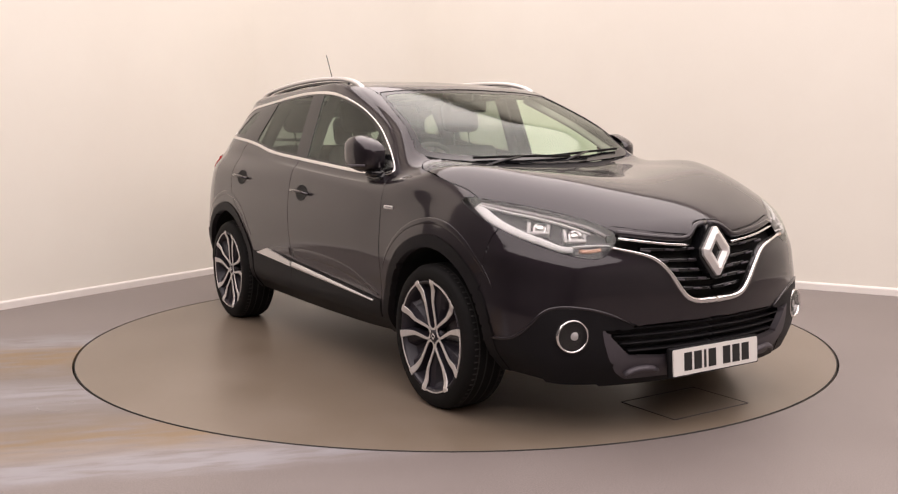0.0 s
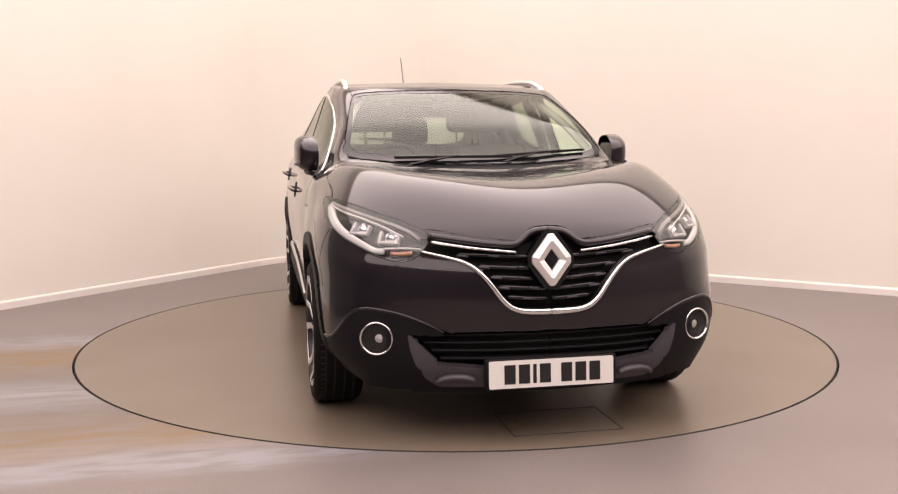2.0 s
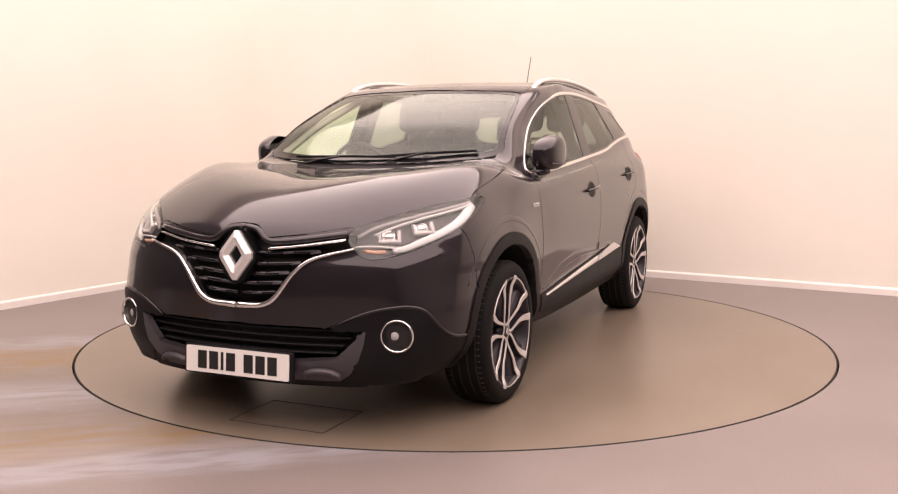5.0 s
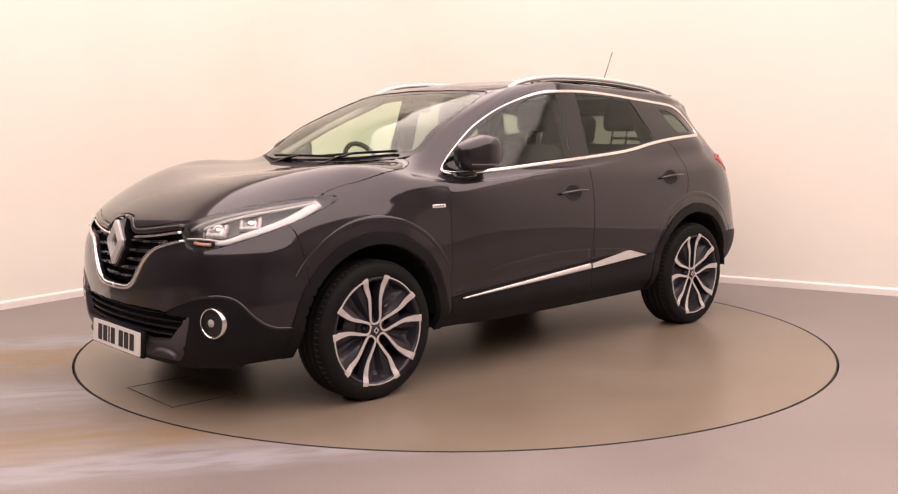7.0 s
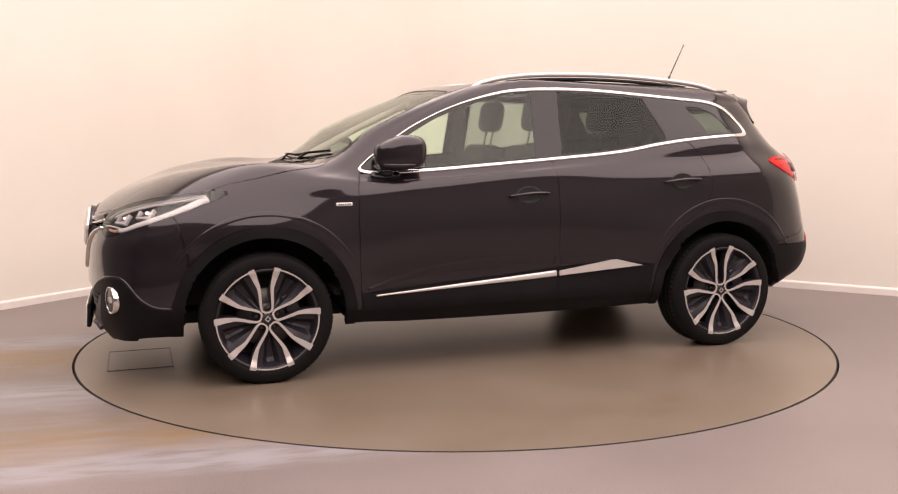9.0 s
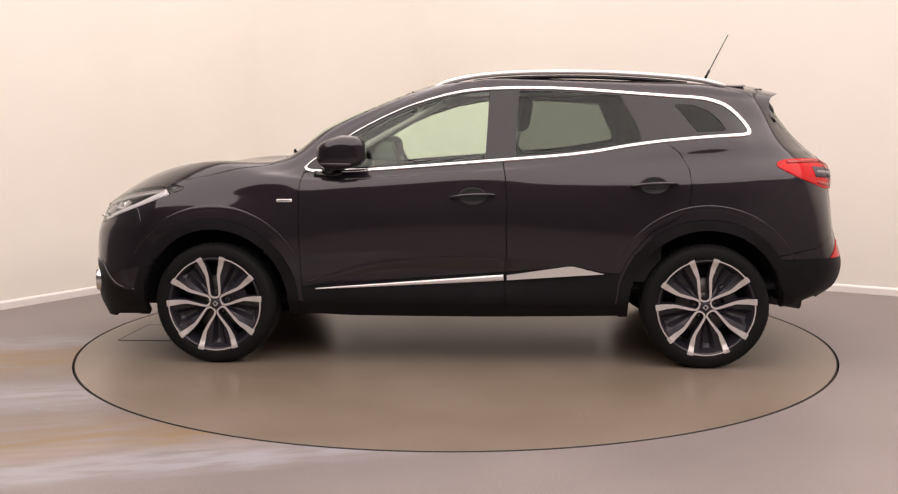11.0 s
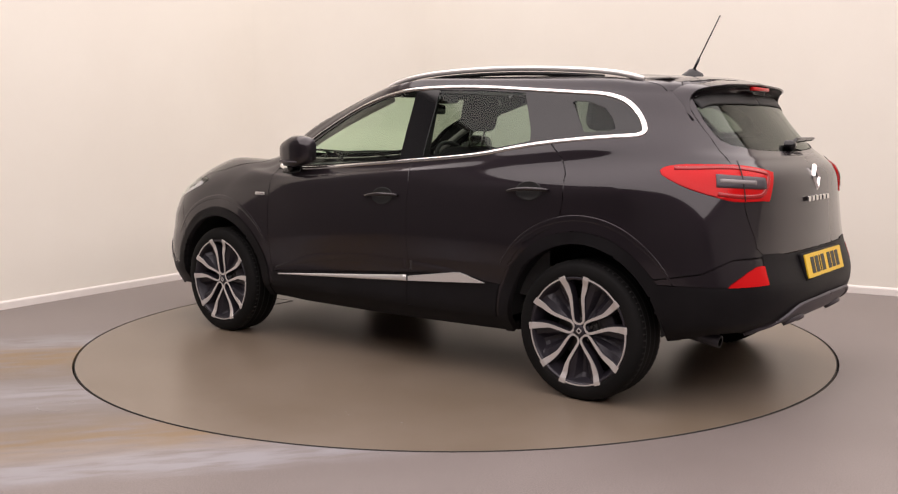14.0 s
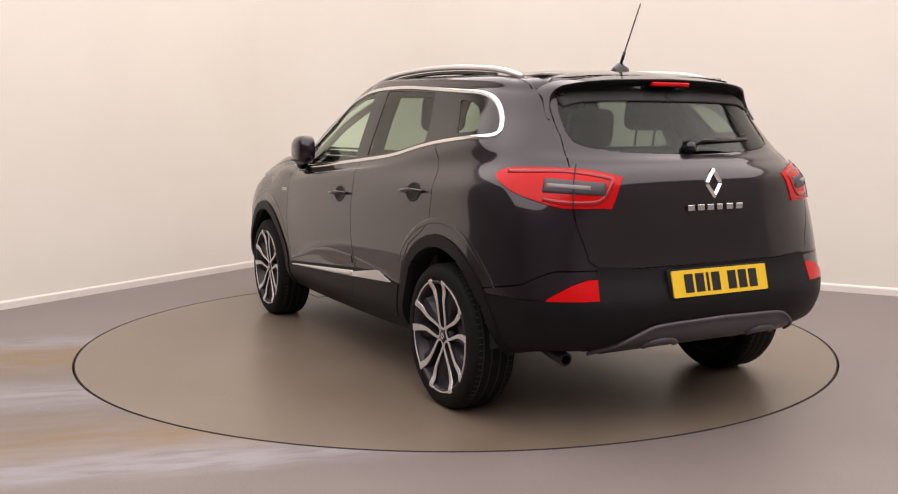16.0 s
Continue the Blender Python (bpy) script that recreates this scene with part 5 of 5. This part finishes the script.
for name, s in SIDES:
    lamp = panel("tail_light", RED, car, (name,), raise_by=.005, owner="tail_light", depth=.03, label="large red tail light with a clear insert")[0]
    bm = bmesh.new()
    ribbon(bm, "rear_corner", [(-1.18, 1.038), (-1.52, 1.022)], rear, .062, .008, s, out=.004, taper=lambda t: 1 - .15 * t)
    part("clear_insert", bm, SKID, lamp, "smoked clear insert")
    bm = bmesh.new()
    ribbon(bm, "rear_corner", [(-1.20, 1.035), (-1.44, 1.025)], rear, .022, .010, s, out=.006)
    part("reversing_light", bm, LENS_PALE, lamp, "dull clear reversing light")
    bm = bmesh.new()
    ribbon(bm, "rear_corner", [(-.95, 1.09), (-1.30, 1.090), (-1.55, 1.062), (-1.545, 1.04), (-1.505, .975), (-1.33, .968), (-1.18, .982)], rear, .020, .006, s, out=.004)
    part("light_band", bm, RED_DEEP, lamp)
    bm = bmesh.new()
    ribbon(bm, "rear_corner", [(-1.345, 1.112), (-1.352, .947)], rear, .005, .002, s, out=.0135)
    part("lamp_joint", bm, GAP, lamp)
back = lambda p: p[:, 0] < -1.5
emb_r = Matrix.Translation((-2.098, 0, 1.036)) @ Matrix(((0, .12, -.993), (-1, 0, 0), (0, .993, .12))).to_4x4()
diamond(car, emb_r, .062, .046, .010, .42, CHROME)
bm = bmesh.new()
for j in range(6):
    x0 = -.155 + j * .053
    box(bm, x0, x0 + (.036 if j != 3 else .03), -.0125, .0125, -.004, .006, .002, Matrix.Translation((-2.112, 0, .938)) @ Matrix(((0, .05, -.998), (-1, 0, 0), (0, .998, .05))).to_4x4())
part("model_badge", bm, CHROME, car, "row of small chrome badge bars", smooth=False)
for s in (1, -1):      # raised pads of the rear skid plate
    bm = bmesh.new()
    ribbon(bm, "front", [(.20, .392), (.235, .410), (.33, .408), (.36, .390)], tail, .030, .014, s, out=.014)
    part("skid_pad", bm, SKID, car)
    bm = bmesh.new()
    ribbon(bm, "front", [(0, .482), (.32, .472), (.39, .452), (.49, .398), (.56, .356)], tail, .016, .009, s, out=.012)
    part("skid_ridge", bm, SKID, car)
# rear wiper
wiper = new("rear_wiper")
wiper.parent = car
bm = bmesh.new()
tube(bm, [(-1.985, .035, 1.185), (-1.99, -.02, 1.212), (-1.985, -.29, 1.217)], lambda t: .016 - .010 * t, 8, .8)
part("wiper_arm", bm, GLOSS, wiper)
bm = bmesh.new()
lathe(bm, [(.0001, .03), (.02, .026), (.026, .01), (.026, -.02)], 20, "x")
bmesh.ops.transform(bm, verts=bm.verts, matrix=Matrix.Translation((-1.975, .03, 1.185)) @ Matrix.Scale(-1, 4, (1, 0, 0)))
bmesh.ops.recalc_face_normals(bm, faces=bm.faces)
part("wiper_pivot", bm, GLOSS, wiper)
bm = bmesh.new()
tube(bm, [(-1.976, .05, 1.195), (-1.972, -.12, 1.204), (-1.972, -.30, 1.212)], .007, 6)
part("wiper_blade", bm, RUBBER, wiper)
bm = bmesh.new()
lathe(bm, [(.022, -.12), (.030, -.12), (.031, .0), (.033, .10), (.028, .10), (.024, -.10)], 24, "x")
bmesh.ops.transform(bm, verts=bm.verts, matrix=Matrix.Translation((-1.775, .60, .325)) @ pose(0, 0, 0, 0, -10, 0))
part("exhaust_pipe", bm, ALLOY_DARK, car, "dull steel exhaust tail pipe")
bm = bmesh.new()
tube(bm, [(-1.78, .60, .33), (-1.6, .52, .37), (-1.2, .45, .36)], .03, 10)
part("exhaust_run", bm, ALLOY_DARK, car)

# ---------------------------------------------------------------- windscreen wipers
scr = lambda p: (p[:, 0] > .5) & (p[:, 2] > 1.0)
for y0, y1, z0, z1 in ((.58, .06, 1.154, 1.124), (.16, -.45, 1.122, 1.120)):
    wiper = new("windscreen_wiper")
    wiper.parent = car
    a, _ = on("front", abs(y0), z0, scr, .010)
    b, _ = on("front", abs(y1), z1, scr, .010)
    a[1], b[1] = y0, y1
    m0 = (a + b) / 2
    bm = bmesh.new()
    tube(bm, [a, m0 + np.array([.012, 0, .002]), b], .0065, 8)
    part("wiper_blade", bm, RUBBER, wiper)
    bm = bmesh.new()
    foot = np.array([1.05, m0[1] - .26, 1.085])
    tube(bm, [foot, (foot + m0) / 2 + np.array([.01, 0, .008]), m0 + np.array([.018, 0, .006])], lambda t: .010 - .005 * t, 8)
    part("wiper_arm", bm, GLOSS, wiper)
panel("cowl_panel", PLASTIC, car, owner="cowl", sunk=.012, depth=.0, label="black plastic cowl panel")

# ---------------------------------------------------------------- cabin
def seat(x, y, tall=True):
    ob = new("seat")
    ob.parent = car
    ob.matrix_basis = Matrix.Translation((x, y, .40))
    bm = bmesh.new()
    box(bm, -.25, .27, -.25, .25, .10, .26, .06, segments=3)
    part("cushion", bm, CABIN, ob)
    bm = bmesh.new()
    box(bm, -.07, .07, -.24, .24, .0, .60, .06, Matrix.Translation((-.24, 0, .20)) @ pose(0, 0, 0, 0, -17, 0), 3)
    part("seat_back", bm, CABIN, ob)
    bm = bmesh.new()
    box(bm, -.05, .05, -.135, .135, -.095, .105, .05, Matrix.Translation((-.455, 0, .955 - .09 * (not tall))) @ pose(0, 0, 0, 0, -10, 0), 4)
    part("headrest", bm, CABIN, ob)
    bm = bmesh.new()
    for yy in (-.06, .06):
        tube(bm, [(-.42, yy, .75), (-.455, yy, .92 - .09 * (not tall))], .007, 6)
    part("headrest_posts", bm, CHROME, ob)


seat(.10, .37)
seat(.10, -.37)
for y in (.40, -.40):
    seat(-.72, y)
seat(-.76, 0, False)
bm = bmesh.new()
rows_ = []
for y in np.linspace(-.74, .74, 21):
    k = abs(y) / .74
    rows_.append([bm.verts.new((x - .06 * k, y, z)) for x, z in ((.98, 1.04), (.80, 1.075), (.62, 1.070), (.52, 1.045), (.48, .98), (.50, .80), (.56, .60))])
for a, b in zip(rows_, rows_[1:]):
    for i in range(6):
        bm.faces.new((a[i], a[i + 1], b[i + 1], b[i]))
bmesh.ops.recalc_face_normals(bm, faces=bm.faces)
part("dashboard", bm, CABIN, car, "dark dashboard")
bm = bmesh.new()
tube(bm, [(.0, .19 * math.cos(a), .19 * math.sin(a)) for a in np.linspace(0, 2 * math.pi, 33)[:-1]], .015, 8, closed=True, up=Vector((1, 0, 0)))
box(bm, -.02, .02, -.18, .18, -.03, .03, .01)
bmesh.ops.transform(bm, verts=bm.verts, matrix=Matrix.Translation((.40, -.37, 1.02)) @ pose(0, 0, 0, 0, 25, 0))
part("steering_wheel", bm, CABIN, car, "dark steering wheel")
bm = bmesh.new()
box(bm, -.02, .02, -.12, .12, -.032, .032, .015, Matrix.Translation((.30, 0, 1.405)))
tube(bm, [(.33, 0, 1.43), (.34, 0, 1.47)], .01, 6)
part("rear_view_mirror", bm, GLOSS, car)
bm = bmesh.new()
box(bm, .16, .30, -.10, .10, 1.44, 1.485, .015)
part("sensor_pod", bm, CABIN, car)
bm = bmesh.new()
box(bm, -1.58, .10, -.52, .52, 1.500, 1.512, .004)
part("headlining", bm, CABIN_LIGHT, car, "pale headlining")
bm = bmesh.new()
box(bm, -1.85, .95, -.72, .72, .40, .44, .01)
box(bm, -1.80, -1.02, -.66, .66, .92, .95, .01)
part("cabin_floor", bm, CABIN, car)
for _, s in SIDES:
    bm = bmesh.new()
    box(bm, -1.1, .75, .78 * s, .80 * s, .45, 1.04, .006)
    part("door_card", bm, CABIN, car)
    for line, r in (([(-.22, .60, 1.47), (-.24, .68, 1.30), (-.25, .755, 1.08)], .035), ([(-1.0, .58, 1.45), (-1.02, .66, 1.30), (-1.03, .735, 1.15)], .04), ([(.16, .52, 1.455), (.48, .625, 1.30), (.84, .685, 1.11)], .022)):
        bm = bmesh.new()
        tube(bm, smooth_line([(x, y * s, z) for x, y, z in line], .05), r, 8)
        part("pillar_trim", bm, CABIN_LIGHT if r < .03 else CABIN, car)

# ---------------------------------------------------------------- marks on the disc
for x0, x1, y0, y1 in ((1.71, 2.05, -.19, -.186), (1.71, 2.05, .286, .29), (1.71, 1.714, -.186, .286), (2.046, 2.05, -.186, .286)):
    bm = bmesh.new()
    box(bm, x0, x1, y0, y1, -.006, .003)
    part("hatch_edge", bm, SKID, turntable, "thin metal hatch edge", smooth=False)
bm = bmesh.new()
box(bm, 1.716, 2.044, -.184, .284, -.004, .0016)
part("hatch_lid", bm, DISC, turntable, smooth=False)
# dark band added on the disc's rim, widening the slot's shade
bm = bmesh.new()
lathe(bm, [(RADIUS - SLOT - .005, .0), (RADIUS - SLOT - .004, .0010), (RADIUS - SLOT - .002, .0008), (RADIUS - SLOT + .0005, -.004)], 160, "z")
part("slot_shade_band", bm, GAP, turntable, "thin dark band painting the slot's shade wider")

# small pale chips on the disc and a scuffed ring on the floor
CHIPS = [(-0.67, 1.70), (-0.97, 1.59), (-0.705, 1.65), (-0.66, 1.62)]
for k, (x, y) in enumerate(CHIPS):
    bm = bmesh.new()
    slab(bm, [(.005 * (1 + .4 * math.sin(3 * k + a)) * math.cos(a), .004 * (1 + .3 * math.cos(2 * k + 2 * a)) * math.sin(a)) for a in np.linspace(0, 2 * math.pi, 9)[:-1]], .0012, pose(x, y, .0014, 0, 0, 40 * k))
    part("pale_chip", bm, SCUFF, turntable, "small pale chip", smooth=False)
scuff = tagged(new("scuff_mark"), "pale broken ring scuffed into the floor", "floor mark")
for a0, a1, r, w in ((.3, 1.5, .085, .008), (1.9, 3.0, .092, .006), (3.3, 4.3, .080, .010), (4.6, 5.9, .090, .007), (.8, 2.3, .055, .005)):
    bm = bmesh.new()
    prev = None
    for i in range(10):
        a = a0 + (a1 - a0) * i / 9
        h = w * math.sin(math.pi * (i + .5) / 10)
        ring = [bm.verts.new(((r + q * h) * math.cos(a), (r + q * h) * math.sin(a), z)) for q, z in ((-.5, -.001), (-.4, .0006), (.4, .0006), (.5, -.001))]
        if prev:
            for j in range(3):
                bm.faces.new((prev[j], ring[j], ring[j + 1], prev[j + 1]))
        prev = ring
    bmesh.ops.recalc_face_normals(bm, faces=bm.faces)
    part("scuff_arc", bm, SCUFF, scuff, smooth=False)
scuff.matrix_world = pose(-1.862, -1.576, 0.0004)


# ---------------------------------------------------------------- motion
CAR_SHIFT = pose(-0.0467, -0.0774, 0)
SPIN = [(0.0, -56.8), (0.5, -60.3), (1.0, -65.85), (1.5, -71.6), (2.0, -77.75), (2.5, -83.6), (3.0, -89.7), (3.5, -95.5), (4.0, -101.5), (4.5, -107.35), (5.0, -113.4),
        (5.75, -122.2), (6.5, -131.2), (7.25, -140.1), (7.5, -143.1), (8.0, -149.15), (8.5, -155.05), (9.0, -161.1), (9.75, -169.4), (10.5, -177.8), (11.0, -183.5), (11.5, -189.3), (12.0, -195.2),
        (12.5, -201.1), (13.0, -206.95), (13.5, -212.6), (14.0, -218.4), (14.5, -224.2), (15.0, -230.1), (15.5, -235.9), (16.0, -241.8)]


def motions():
    walk(car, [(t, pose(0, 0, 0.0, 0, 0, a) @ CAR_SHIFT) for t, a in SPIN])
    walk(turntable, [(t, pose(DISC_X, DISC_Y, 0, 0, 0, a)) for t, a in SPIN])


motions()
